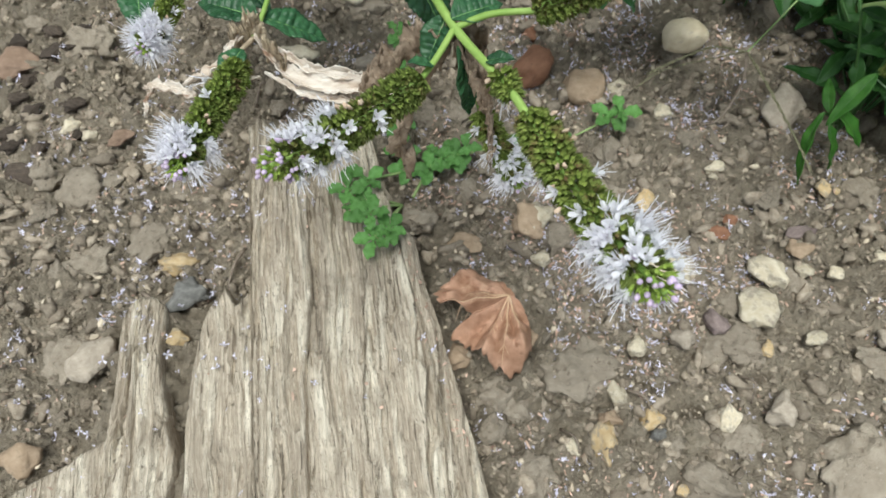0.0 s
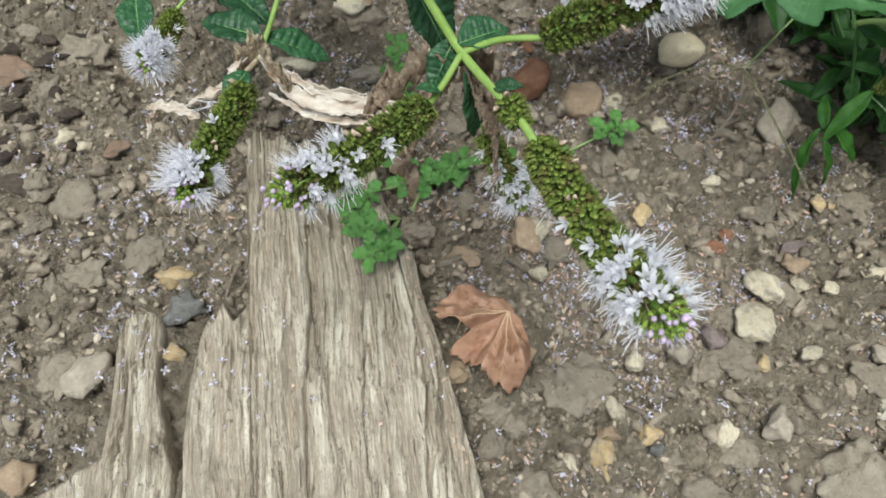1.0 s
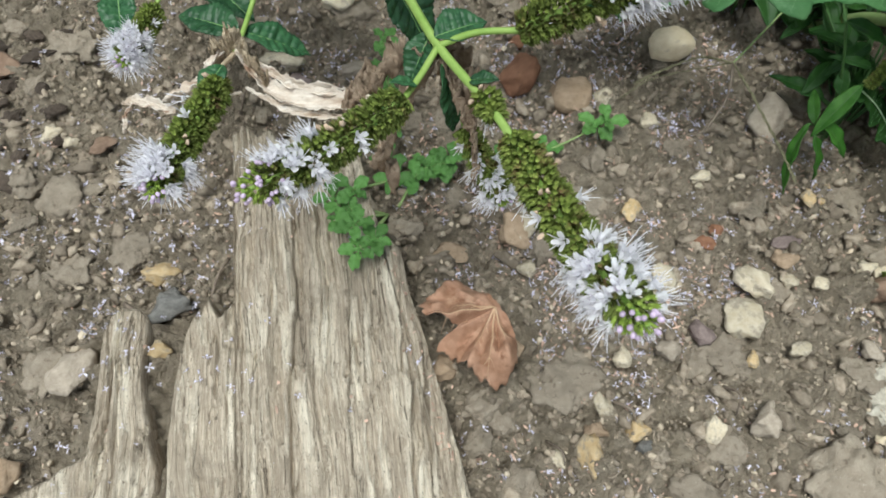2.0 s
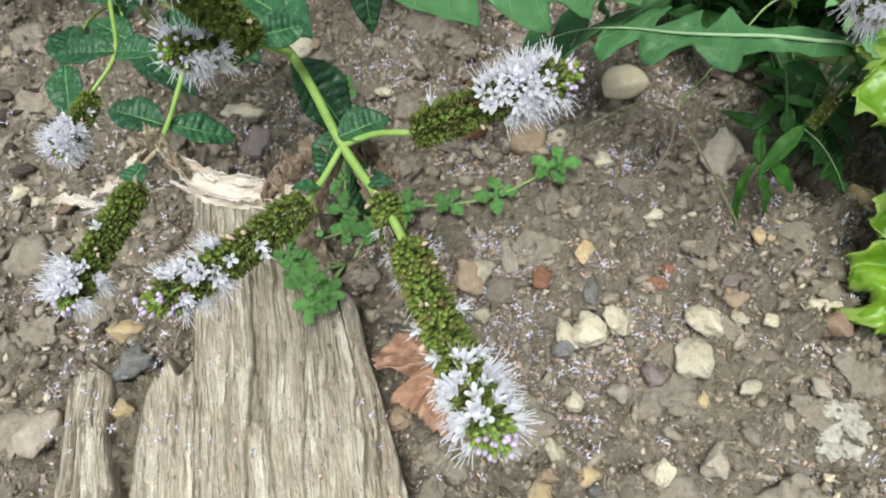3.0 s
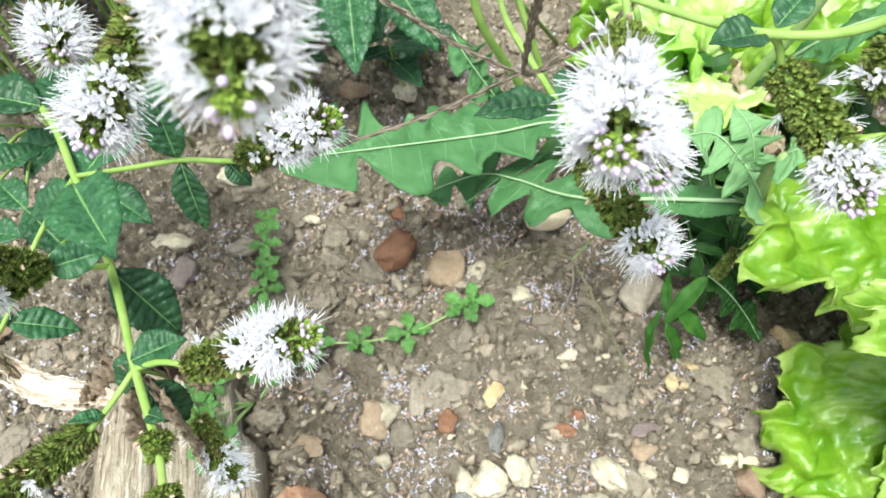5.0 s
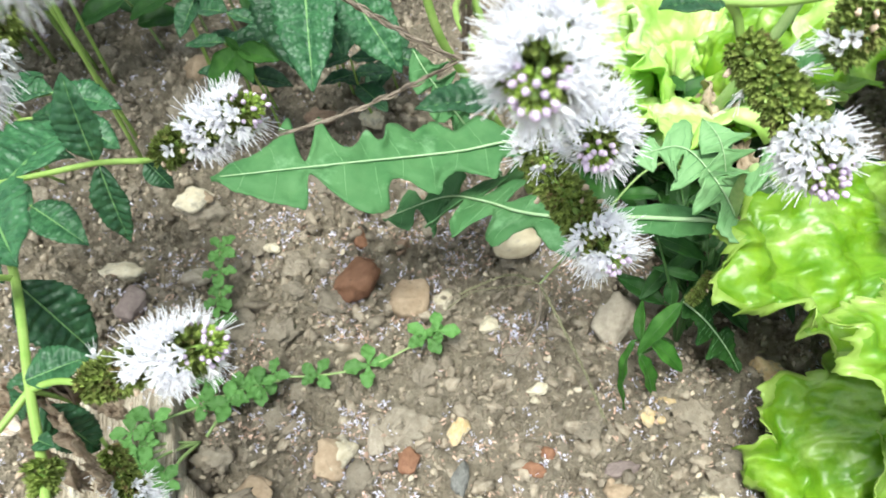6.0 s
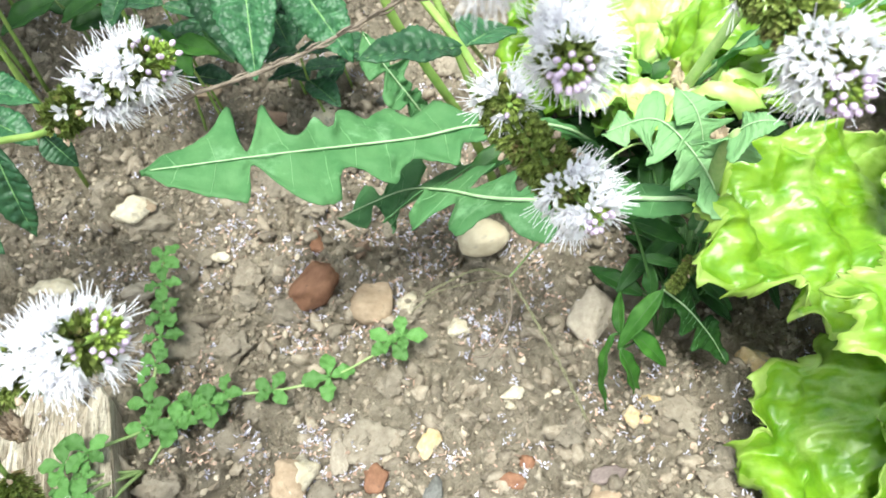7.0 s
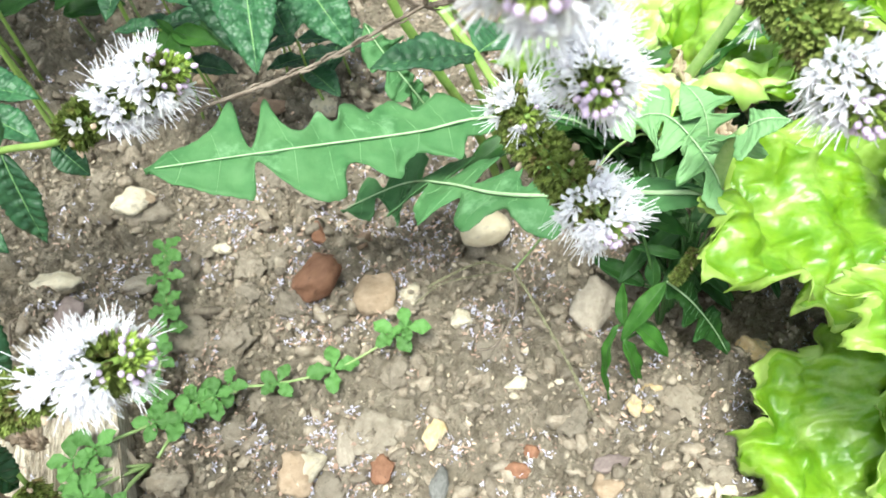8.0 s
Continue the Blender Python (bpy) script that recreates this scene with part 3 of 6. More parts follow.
pebbles("slate", [(0.103, 0.423, 20.0, 13.0)])
pebbles("grey", [(0.223, 0.116, 10.0, 11.0)])
pebbles("pale", [(0.215, 0.062, 5.0, 11.0), (0.204, 0.055, 9.0, 5.0), (0.2165, 0.074, 5.0, 4.0)])
mortar = thing("mortar_lump", (0.228, 0.095, 0), label="pale crumbling lump of old lime mortar on soil", category="mortar")
for k, (x, y, w, d) in enumerate([(0.224, 0.097, 13, 17), (0.2205, 0.087, 13, 11), (0.234, 0.104, 14, 12), (0.238, 0.096, 10, 13), (0.233, 0.087, 12, 9), (0.2275, 0.1055, 9, 9)]):
    v, f = clod_form(300 + k)
    part("chunk", Shape().add(v * (w / 1800, d / 1800, 0.0036) + (x, y, bed(x, y, 0.005) + 0.0012), f).mesh("chunk", MORTAR), mortar)

CLODS = [Shape().add(*clod_form(200 + k)).mesh("soil_clod", CLOD) for k in range(8)]
clod_places = [(0.075, 0.102, 32), (0.048, 0.055, 20), (0.195, 0.055, 40), (0.153, 0.115, 20), (0.141, 0.112, 16), (-0.004, 0.182, 20), (0.032, 0.073, 13),
    (-0.185, 0.20, 30), (-0.20, 0.30, 26), (-0.17, 0.155, 22), (0.09, 0.195, 22), (-0.005, 0.258, 22), (0.035, 0.09, 16), (0.128, 0.05, 24)]
rng = random.Random(8)
for k in range(150):
    clod_places.append((rng.uniform(-0.28, 0.34), rng.uniform(0.03, 0.50), rng.uniform(8, 15) + 11 * rng.random() ** 3))
for k, (x, y, w) in enumerate(clod_places):
    if on_plank(x, y, 0.008):
        continue
    r = w / 2000
    m = Matrix.Translation((x, y, bed(x, y, r) + r * 0.06)) @ Euler((0, 0, k * 1.9)).to_matrix().to_4x4() @ Matrix.Diagonal((r * 1.1, r, r * 0.60, 1))
    solo("soil_clod", CLODS[k % 8], m, label="rounded lump of dry grey-brown soil", category="soil clod", group="soil clods")


def scatter(n, seed, size, tilt=0.4, dense=None, lift=0.0, region=(-0.30, 0.42, 0.03, 0.56), plank_too=0.0):
    """Places for small litter on the ground: x, y, z, size and a turn."""
    rng = np.random.RandomState(seed)
    X, Y = rng.uniform(region[0], region[1], n), rng.uniform(region[2], region[3], n)
    keep = rng.uniform(0, 1, n) < (dense(X, Y) if dense else 1.0)
    Z = ground_height(X, Y)
    S = size[0] + (size[1] - size[0]) * rng.uniform(0, 1, n) ** 2.5
    for i in range(n):
        if not keep[i]:
            continue
        z = Z[i]
        if on_plank(X[i], Y[i], 0.0015):
            if rng.uniform() > plank_too:
                continue
            z = 0.0148
        yield X[i], Y[i], z + lift * S[i], S[i], Euler((rng.uniform(-tilt, tilt), rng.uniform(-tilt, tilt), rng.uniform(0, 6.28))).to_matrix()


def strew(name, material, forms, places, flat=0.7, smooth=True, **tags):
    s = Shape()
    for k, (x, y, z, r, turn) in enumerate(places):
        v, f = forms[k % len(forms)]
        R = np.array(turn)
        g = 0.5 * math.sin(k * 2.399)
        s.add((v * (r * (1 + g), r * (0.9 - 0.5 * g), r * flat)) @ R.T + (x, y, z), f)
    return solo(name, s.mesh(name, material, smooth=smooth), kind="stuff", **tags)


SMALL = [rock(400 + k, 1, 1.0, 0.5) for k in range(9)]
MID = [rock(430 + k, 2, 0.9, 0.75) for k in range(9)]
strew("soil_crumbs", CRUMB, MID, scatter(5200, 11, (0.0016, 0.0060), 0.5, lift=-0.02), 0.7, label="loose crumbs of dry grey-brown soil", category="soil crumbs")
strew("fine_soil", CRUMB, SMALL, scatter(30000, 15, (0.00055, 0.0027), 3, lift=0.1), 0.8, False, label="fine loose grains of dry soil", category="soil crumbs")
strew("gravel", GRIT, SMALL, scatter(11000, 12, (0.00040, 0.0025), 3, lift=0.3), 0.7, False, label="small pale gravel scattered in the soil", category="gravel")


def star(lobes=4):
    """A fallen corolla: a shallow tube with narrow spread lobes."""
    v, f = [(0, 0, 0.15)], []
    for k in range(lobes):
        a = 2 * math.pi * k / lobes
        for da, r, h in ((-0.38, 0.45, 0.25), (-0.25, 0.95, 0.5), (0.25, 0.95, 0.5), (0.38, 0.45, 0.25)):
            v.append((r * math.cos(a + da), r * math.sin(a + da), h))
        n = len(v) - 4
        f += [(0, n, n + 3), (n, n + 1, n + 2, n + 3)]
    return np.array(v), f


def crumpled(seed):
    v, f = star(4)
    return v + np.random.RandomState(seed).uniform(-0.34, 0.34, v.shape), f


def chaff(seed):
    rng = np.random.RandomState(seed)
    v = np.array([(-1, -0.35, 0), (0, -0.5, 0.35), (1, -0.2, 0.1), (1, 0.25, 0.2), (0, 0.45, 0.55), (-1, 0.3, 0.1)]) + rng.uniform(-0.15, 0.15, (6, 3))
    return v, [(0, 1, 4, 5), (1, 2, 3, 4)]


def drift(X, Y, floor=0.26):
    """Litter lies thick under the flowers and thins outwards."""
    core = np.exp(-(((X - 0.08) / 0.11) ** 2 + ((Y - 0.24) / 0.12) ** 2))
    return np.clip(floor + (1 - floor) * core, 0, 1) * np.clip(0.35 + 1.5 * fbm(X * 40, Y * 40, 61, 2), 0, 1)


strew("fallen_florets", FALLEN, [star(), crumpled(8), star(3), crumpled(9), crumpled(12)], scatter(64000, 13, (0.0010, 0.0026), 0.8, drift, 0.3, plank_too=0.22), 0.9,
      label="tiny fallen white-lilac mint florets on the soil", category="petals")
strew("chaff", HUSK, [chaff(k) for k in range(5)], scatter(110000, 14, (0.0008, 0.0017), 0.6, lambda X, Y: drift(X, Y, 0.09), 0.3, plank_too=0.10), 0.9,
      label="fine reddish-brown dry husks on the soil", category="chaff")

strew("chaff", HUSK, [chaff(k) for k in range(5)], [(x, y, 0.0150, r, Euler((a, b, c)).to_matrix()) for x, y, r, a, b, c in
      [(0.010 - 0.27 * (q - 0.11) + random.Random(q * 7).gauss(0, 0.0035), q, random.Random(q * 3).uniform(0.0007, 0.0016), 0.3, 0.2, q * 900) for q in np.linspace(0.062, 0.172, 170).tolist()]
      if on_plank(x, y, -0.002)], 0.9, label="fine dry husks caught in the plank's grooves", category="chaff")

# short dead twigs lying on the soil
twig_rows = [((0.095, 0.092), (0.106, 0.080), 1.0), ((0.064, 0.075), (0.071, 0.060), 0.8), ((-0.139, 0.140), (-0.118, 0.123), 1.2), ((-0.092, 0.165), (-0.099, 0.140), 1.0),
             ((0.150, 0.10), (0.153, 0.086), 0.9), ((-0.10, 0.262), (-0.092, 0.274), 0.8)]
for (x0, y0), (x1, y1), r in twig_rows:
    mid = ((x0 + x1) / 2 + 0.001, (y0 + y1) / 2, 0.004)
    s = Shape().add(*tube(smooth_line([(x0, y0, gz(x0, y0) + 0.002), mid, (x1, y1, gz(x1, y1) + 0.002)], 4), r / 1000, 6, r / 2200))
    solo("twig", s.mesh("twig", DRYTWIG), label="short dry brown twig on the soil", category="twig", group="twigs")


# ---- leaves ----
def blade(length, half, nu=22, nv=5, fold=0.2, arch=0.1, ripple=0.0, veins=0, vein_depth=0.0, seed=0):
    """A leaf along x from 0 to length. half(s) gives half its width as a share of its length, or a pair for its two sides."""
    v, f = [], []
    for i in range(nu + 1):
        s = i / nu
        h = half(s)
        left, right = h if isinstance(h, tuple) else (h, h)
        for j in range(-nv, nv + 1):
            t = j / nv
            w = (left if j > 0 else right) * abs(t) * length
            y = w if j > 0 else -w
            x = s * length + (0 if veins == 0 else 0.08 * w * (1 - s))
            z = fold * w - arch * length * s * s
            if veins:
                ph = (s * veins - 0.9 * abs(t) * 0.8) % 1.0
                z += vein_depth * length * (abs(math.sin(math.pi * ph)) ** 0.6) * (1 - abs(t) ** 4) * (abs(t) > 0) * (0.55 + 0.45 * abs(math.sin(math.pi * 2.5 * abs(t)))) * math.sin(math.pi * min(1, s * 1.02)) ** 0.3
            if ripple:
                z += ripple * length * abs(t) ** 1.5 * math.sin(s * 17 + seed + (2 if j > 0 else 0)) + ripple * 0.5 * length * noise.noise(Vector((s * 5, t * 2, seed * 3.1)))
            v.append((x, y, z))
    n = 2 * nv + 1
    for i in range(nu):
        for j in range(n - 1):
            f.append((i * n + j, (i + 1) * n + j, (i + 1) * n + j + 1, i * n + j + 1))
    return v, f


def rib_line(length, arch, fold, reach=0.96, r=0.0005, lift=0.0002, steps=10):
    pts = [Vector((length * reach * k / steps, 0, lift - arch * length * (reach * k / steps) ** 2)) for k in range(steps + 1)]
    return tube(pts, r, 6, r * 0.25)


def mint_half(width, teeth=15):
    def half(s):
        env = width * (max(0.0, math.sin(math.pi * s ** 0.80))) ** 0.85
        saw = (s * teeth) % 1.0
        return env * (0.93 + 0.11 * saw * (0.15 < s < 0.98)) + 0.004
    return half


def mint_leaf(parent, base, tip, width=0.30, up=(0, 0, 1), fold=0.35, arch=0.12, seed=0, fine=(52, 6)):
    base, tip = Vector(base), Vector(tip)
    length = (tip - base).length * (1 + 0.25 * arch)
    m = frame_at(base, tip, up) @ Matrix.Rotation(-math.atan(arch) * 0.9, 4, "Y")
    lf = part("leaf", Shape().add(*blade(length, mint_half(width), *fine, fold, arch, 0.02, 9, 0.042, seed)).mesh("leaf", MINTLEAF), parent, m)
    thicken(lf, 0.0003)
    part("midrib", Shape().add(*rib_line(length, arch, fold, r=length * 0.016)).mesh("midrib", MINTVEIN), lf, m)
    return lf


# ---- mint flower spikes ----
def floret_mesh(seed):
    """An open corolla with four lobes and four long stamens, along z, in metres."""
    rng = random.Random(seed)
    s = Shape()
    mm = 0.001
    rings = [(0.0, 0.35), (0.9, 0.45), (1.9, 0.95)]
    v = [(r * mm * math.cos(k * math.pi / 4), r * mm * math.sin(k * math.pi / 4), z * mm) for z, r in rings for k in range(8)]
    f = [(i * 8 + k, i * 8 + (k + 1) % 8, i * 8 + 8 + (k + 1) % 8, i * 8 + 8 + k) for i in range(2) for k in range(8)]
    s.add(v, f, 0)
    for k in range(4):
        a = k * math.pi / 2 + rng.uniform(-0.12, 0.12)
        wide = 1.25 if k == 0 else 1.0
        back = rng.uniform(0.35, 1.0)
        rows = []
        for t, w in ((0, 0.50), (0.45, 0.58), (0.85, 0.42), (1.0, 0.14)):
            r = 0.80 + 1.25 * t
            z = 1.85 + 1.95 * t - back * t * t * 1.1
            rows.append([(r, -w * wide, z + 0.12 * w), (r + (0.05 if t < 1 else -0.18 * (k == 0)), 0, z - 0.06), (r, w * wide, z + 0.12 * w)])
        v = [((x * math.cos(a) - y * math.sin(a)) * mm, (x * math.sin(a) + y * math.cos(a)) * mm, z * mm) for row in rows for x, y, z in row]
        f = [(i * 3 + j, i * 3 + j + 1, i * 3 + j + 4, i * 3 + j + 3) for i in range(3) for j in range(2)]
        s.add(v, f, 0)
    for k in range(4):
        a = (k + 0.5) * math.pi / 2 + rng.uniform(-0.3, 0.3)
        reach, lean = rng.uniform(4.6, 6.5), rng.uniform(0.15, 0.5)
        d = Vector((math.cos(a), math.sin(a), 0))
        pts = [(d * 0.3 + Vector((0, 0, 1.2))) * mm, (d * (0.5 + lean * 1.2) + Vector((0, 0, 1.2 + reach * 0.5))) * mm, (d * (0.6 + lean * 3.0) + Vector((0, 0, 0.6 + reach))) * mm]
        s.add(*tube(pts, 0.115 * mm, 4, 0.075 * mm, cap=False), 1)
        v, f = ICO[1]
        if rng.random() < 0.6:
            s.add([Vector(q) * 0.15 * mm + pts[-1] for q in v[:12]], [g for g in OCTA], 2)
    return s.mesh("floret", PETAL, FILAMENT, ANTHER)


OCTA = [(0, 1, 2), (0, 2, 3), (0, 3, 4), (0, 4, 5), (0, 5, 1)]
FLORETS = [floret_mesh(k) for k in range(5)]


def calyx_form():
    """A ribbed green cup with five pointed teeth round an open mouth, along z, of unit length."""
    v, f = [], []
    for z, r in ((0, 0.13), (0.40, 0.25), (0.88, 0.24)):
        for k in range(5):
            a = 2 * math.pi * k / 5
            v.append((r * math.cos(a), r * math.sin(a), z))
    for i in range(2):
        for k in range(5):
            f.append((i * 5 + k, i * 5 + (k + 1) % 5, i * 5 + 5 + (k + 1) % 5, i * 5 + 5 + k))
    for k in range(5):
        a = 2 * math.pi * (k + 0.5) / 5
        v.append((0.33 * math.cos(a), 0.33 * math.sin(a), 1.20))
        f.append((10 + k, 10 + (k + 1) % 5, len(v) - 1))
    v.append((0, 0, 0.30))
    for k in range(5):
        f.append((10 + (k + 1) % 5, 10 + k, len(v) - 1))
    return np.array(v), f


CALYX_FORM = calyx_form()
BUD_MESH = Shape().add(ICO[2][0] * (0.00060, 0.00060, 0.00080), ICO[2][1]).mesh("bud", BUD)


def old_floret_mesh(seed):
    v, f = rock(seed, 2, 0.2, 0.7)
    return Shape().add(v * (0.0008, 0.0005, 0.0012), f).mesh("withered_floret", OLDFLOWER)


OLD = [old_floret_mesh(600 + k) for k in range(3)]


def turn_to(d, spin=0.0):
    return Vector(d).to_track_quat("Z", "Y").to_matrix() @ Matrix.Rotation(spin, 3, "Z")


def spike(plant, base, tip, bend=(0, 0, 0), r=0.0052, bloom=(0.55, 0.9), florets=38, buds=14, stray=4, old=6, seed=0, label="", apex=True):
    """One flower spike: calyces packed in whorls round an axis, open florets within the bloom, lilac buds and a green top beyond."""
    rng = random.Random(seed)
    base, tip, bend = Vector(base), Vector(tip), Vector(bend)
    length = (tip - base).length

    def axis(s):
        return base + (tip - base) * s + bend * 4 * s * (1 - s)

    def girth(s):
        return r * min(1.0, 0.78 + 2.5 * s) * min(1.0, 0.42 + (1 - s) * length / 0.010)

    line = [axis(k / 14) for k in range(15)]
    sp = part("flower_spike", Shape().add(*tube(line, 0.0011, 8, 0.0006)).mesh("flower_spike", STEM), plant, label=label)

    def ray(s, a):
        d = (axis(min(1, s + 0.02)) - axis(max(0, s - 0.02))).normalized()
        e = d.orthogonal().normalized()
        return d, e * math.cos(a) + d.cross(e) * math.sin(a)

    top = Shape()
    v, f = CALYX_FORM
    whorls = max(3, int(length / 0.0017))
    for w in range(whorls):
        s0 = (w + 0.3) / whorls
        count = 22 if s0 < 0.85 else 14
        sh = Shape()
        for k in range(count):
            s = min(1.0, max(0.0, s0 + rng.uniform(-0.35, 0.35) / whorls))
            d, out = ray(s, 2 * math.pi * (k + 0.5 * (w % 2) + rng.uniform(-0.3, 0.3)) / count)
            g = girth(s)
            lean = 0.15 + 0.75 * rng.random() + 1.3 * max(0, s - 0.88) / 0.12
            way = (out + d * lean).normalized()
            size = (0.0027 if s < 0.88 else 0.0027 - 0.0013 * (s - 0.88) / 0.12) * rng.uniform(0.75, 1.2)
            R = np.array(turn_to(way, rng.uniform(0, 6)))
            at = axis(s) + out * max(0.0006, g * rng.uniform(0.86, 1.03) - size * 0.85)
            (top if s > 0.91 and apex else sh).add((v * (size * 0.88, size * 0.88, size * 0.95)) @ R.T + np.array(at), f)
        if sh.v:
            part("calyx_whorl", sh.mesh("calyx_whorl", CALYX), sp)
    if top.v:
        part("apex", top.mesh("apex", APEX), sp)
    florets = int(florets * 2.0)
    for k in range(florets + stray):
        s = rng.uniform(*bloom) if k < florets else rng.uniform(0.15, bloom[0])
        d, out = ray(s, rng.uniform(0, 6.283))
        way = (out + d * rng.uniform(0.05, 0.75)).normalized()
        size = rng.uniform(0.78, 1.08)
        m = Matrix.Translation(axis(s) + out * (girth(s) - 0.0012)) @ turn_to(way, rng.uniform(0, 6)).to_4x4() @ Matrix.Diagonal((size, size, size * rng.uniform(0.85, 1.1), 1))
        part("floret", FLORETS[rng.randrange(5)], sp, m)
    for k in range(buds):
        s = min(0.985, rng.uniform(bloom[1] - 0.06, bloom[1] + 0.07))
        d, out = ray(s, 2 * math.pi * k / buds + rng.uniform(-0.25, 0.25))
        way = (out + d * 0.9).normalized()
        part("bud", BUD_MESH, sp, Matrix.Translation(axis(s) + out * (girth(s) * 0.9) + d * 0.0012) @ turn_to(way).to_4x4())
    for k in range(buds // 4):
        s = rng.uniform(0.93, 0.99)
        d, out = ray(s, 2 * math.pi * k / (buds // 4) + rng.uniform(-0.3, 0.3))
        part("bud", BUD_MESH, sp, Matrix.Translation(axis(s) + out * r * rng.uniform(0.25, 0.5) + d * (0.0018 + 0.0006 * rng.random())) @ turn_to((out * 0.5 + d).normalized()).to_4x4())
    for k in range(old):
        s = rng.uniform(0.02, bloom[0])
        d, out = ray(s, rng.uniform(0, 6.283))
        part("withered_floret", OLD[k % 3], sp, Matrix.Translation(axis(s) + out * (girth(s) + 0.0004)) @ turn_to((out + d * 0.5).normalized(), k).to_4x4())
    return sp


# ---- mint plants ----
mint = thing("mint_plant", (-0.19, 0.40, 0), label="flowering mint with white-lilac spikes on bright green stems", category="mint plant", group="flowering mint")
stalk(mint, "stem", [(-0.19, 0.40, -0.01), (-0.165, 0.35, 0.09), (-0.095, 0.281, 0.15), (-0.058, 0.258, 0.160), (-0.033, 0.222, 0.163), (-0.004, 0.179, 0.172), (0.013, 0.144, 0.173),
                     (0.026, 0.121, 0.176), (0.032, 0.107, 0.178)], 0.0017, 0.0011, STEM, 12, 0.10)
stalk(mint, "side_stem", [(0.013, 0.144, 0.173), (0.008, 0.134, 0.172), (0.003, 0.125, 0.172)], 0.0010, 0.0009, STEM)
stalk(mint, "side_stem", [(0.013, 0.144, 0.173), (0.023, 0.144, 0.178), (0.035, 0.141, 0.182)], 0.0010, 0.0009, STEM)
stalk(mint, "side_stem", [(-0.033, 0.222, 0.163), (-0.008, 0.216, 0.174), (0.017, 0.211, 0.184), (0.036, 0.203, 0.193), (0.047, 0.195, 0.203)], 0.0010, 0.0008, STEM)
stalk(mint, "side_stem", [(-0.033, 0.222, 0.163), (-0.041, 0.198, 0.160), (-0.0475, 0.172, 0.153), (-0.0490, 0.158, 0.1545)], 0.0010, 0.0008, STEM)
stalk(mint, "withered_stem", [(-0.0490, 0.158, 0.1545), (-0.0525, 0.148, 0.1570), (-0.0495, 0.140, 0.1625), (-0.0472, 0.135, 0.1660)], 0.0008, 0.0006, TANLEAF, label="withered tan stretch of stem")
stalk(mint, "side_stem", [(-0.004, 0.179, 0.172), (-0.008, 0.173, 0.182), (-0.010, 0.166, 0.192)], 0.0010, 0.0008, STEM)
stalk(mint, "side_stem", [(-0.020, 0.200, 0.167), (-0.019, 0.180, 0.179), (-0.015, 0.163, 0.192)], 0.0009, 0.0007, STEM)
stalk(mint, "side_stem", [(0.013, 0.144, 0.173), (0.017, 0.146, 0.158), (0.021, 0.139, 0.143)], 0.0008, 0.0006, STEM)
spike(mint, (0.031, 0.110, 0.178), (0.051, 0.053, 0.198), (0, 0, -0.004), 0.0056, (0.62, 0.93), 44, 18, 7, 12, 1, label="long mint spike, green below, white florets round its tip")
spike(mint, (0.0245, 0.1245, 0.1755), (0.0275, 0.1175, 0.1765), r=0.0046, bloom=(0.3, 0.6), florets=1, buds=0, stray=0, old=3, seed=2, apex=False, label="single whorl of spent green-brown calyces")
spike(mint, (0.004, 0.127, 0.172), (-0.033, 0.094, 0.178), (0, 0, -0.003), 0.0056, (0.52, 0.86), 32, 34, 5, 8, 3)
spike(mint, (0.021, 0.139, 0.143), (0.034, 0.119, 0.131), r=0.0045, bloom=(0.45, 0.95), florets=30, buds=4, stray=2, old=3, seed=4)
spike(mint, (-0.0472, 0.1365, 0.166), (-0.0565, 0.0965, 0.1730), r=0.0048, bloom=(0.70, 0.94), florets=40, buds=16, stray=4, old=3, seed=5)
spike(mint, (0.034, 0.141, 0.182), (0.074, 0.139, 0.207), (0, 0, 0.001), 0.0056, (0.50, 0.90), 66, 18, 2, 6, 6)
spike(mint, (-0.010, 0.166, 0.192), (-0.0235, 0.1440, 0.2545), (0, 0, 0), 0.0056, (0.55, 0.92), 34, 18, 4, 5, 7)
spike(mint, (-0.015, 0.163, 0.192), (-0.0240, 0.1460, 0.2110), r=0.0046, bloom=(0.35, 0.85), florets=26, buds=8, stray=2, old=2, seed=8)
spike(mint, (0.046, 0.196, 0.202), (0.077, 0.197, 0.218), (0, 0, 0.001), 0.0052, (0.40, 0.88), 52, 14, 2, 4, 9)
# leaves in pairs at the nodes
mint_leaf(mint, (-0.033, 0.224, 0.158), (-0.028, 0.274, 0.142), 0.31, seed=1)
mint_leaf(mint, (-0.0295, 0.2155, 0.166), (0.0032, 0.1770, 0.183), 0.225, seed=2, arch=0.12)
mint_leaf(mint, (-0.035, 0.220, 0.158), (-0.060, 0.216, 0.143), 0.28, seed=3)
mint_leaf(mint, (-0.004, 0.178, 0.171), (0.010, 0.168, 0.146), 0.30, seed=4)
mint_leaf(mint, (-0.0095, 0.1670, 0.1925), (0.0040, 0.1735, 0.1900), 0.34, seed=5, up=(0.2, -0.5, 1))
mint_leaf(mint, (-0.011, 0.166, 0.189), (-0.020, 0.170, 0.182), 0.34, seed=19, up=(0.2, -0.5, 1))
mint_leaf(mint, (0.012, 0.146, 0.174), (0.026, 0.153, 0.173), 0.38, seed=6)
mint_leaf(mint, (0.011, 0.150, 0.172), (0.005, 0.141, 0.161), 0.30, seed=7)
mint_leaf(mint, (0.017, 0.211, 0.183), (0.019, 0.200, 0.160), 0.21, up=(0, -0.6, 1), seed=8)
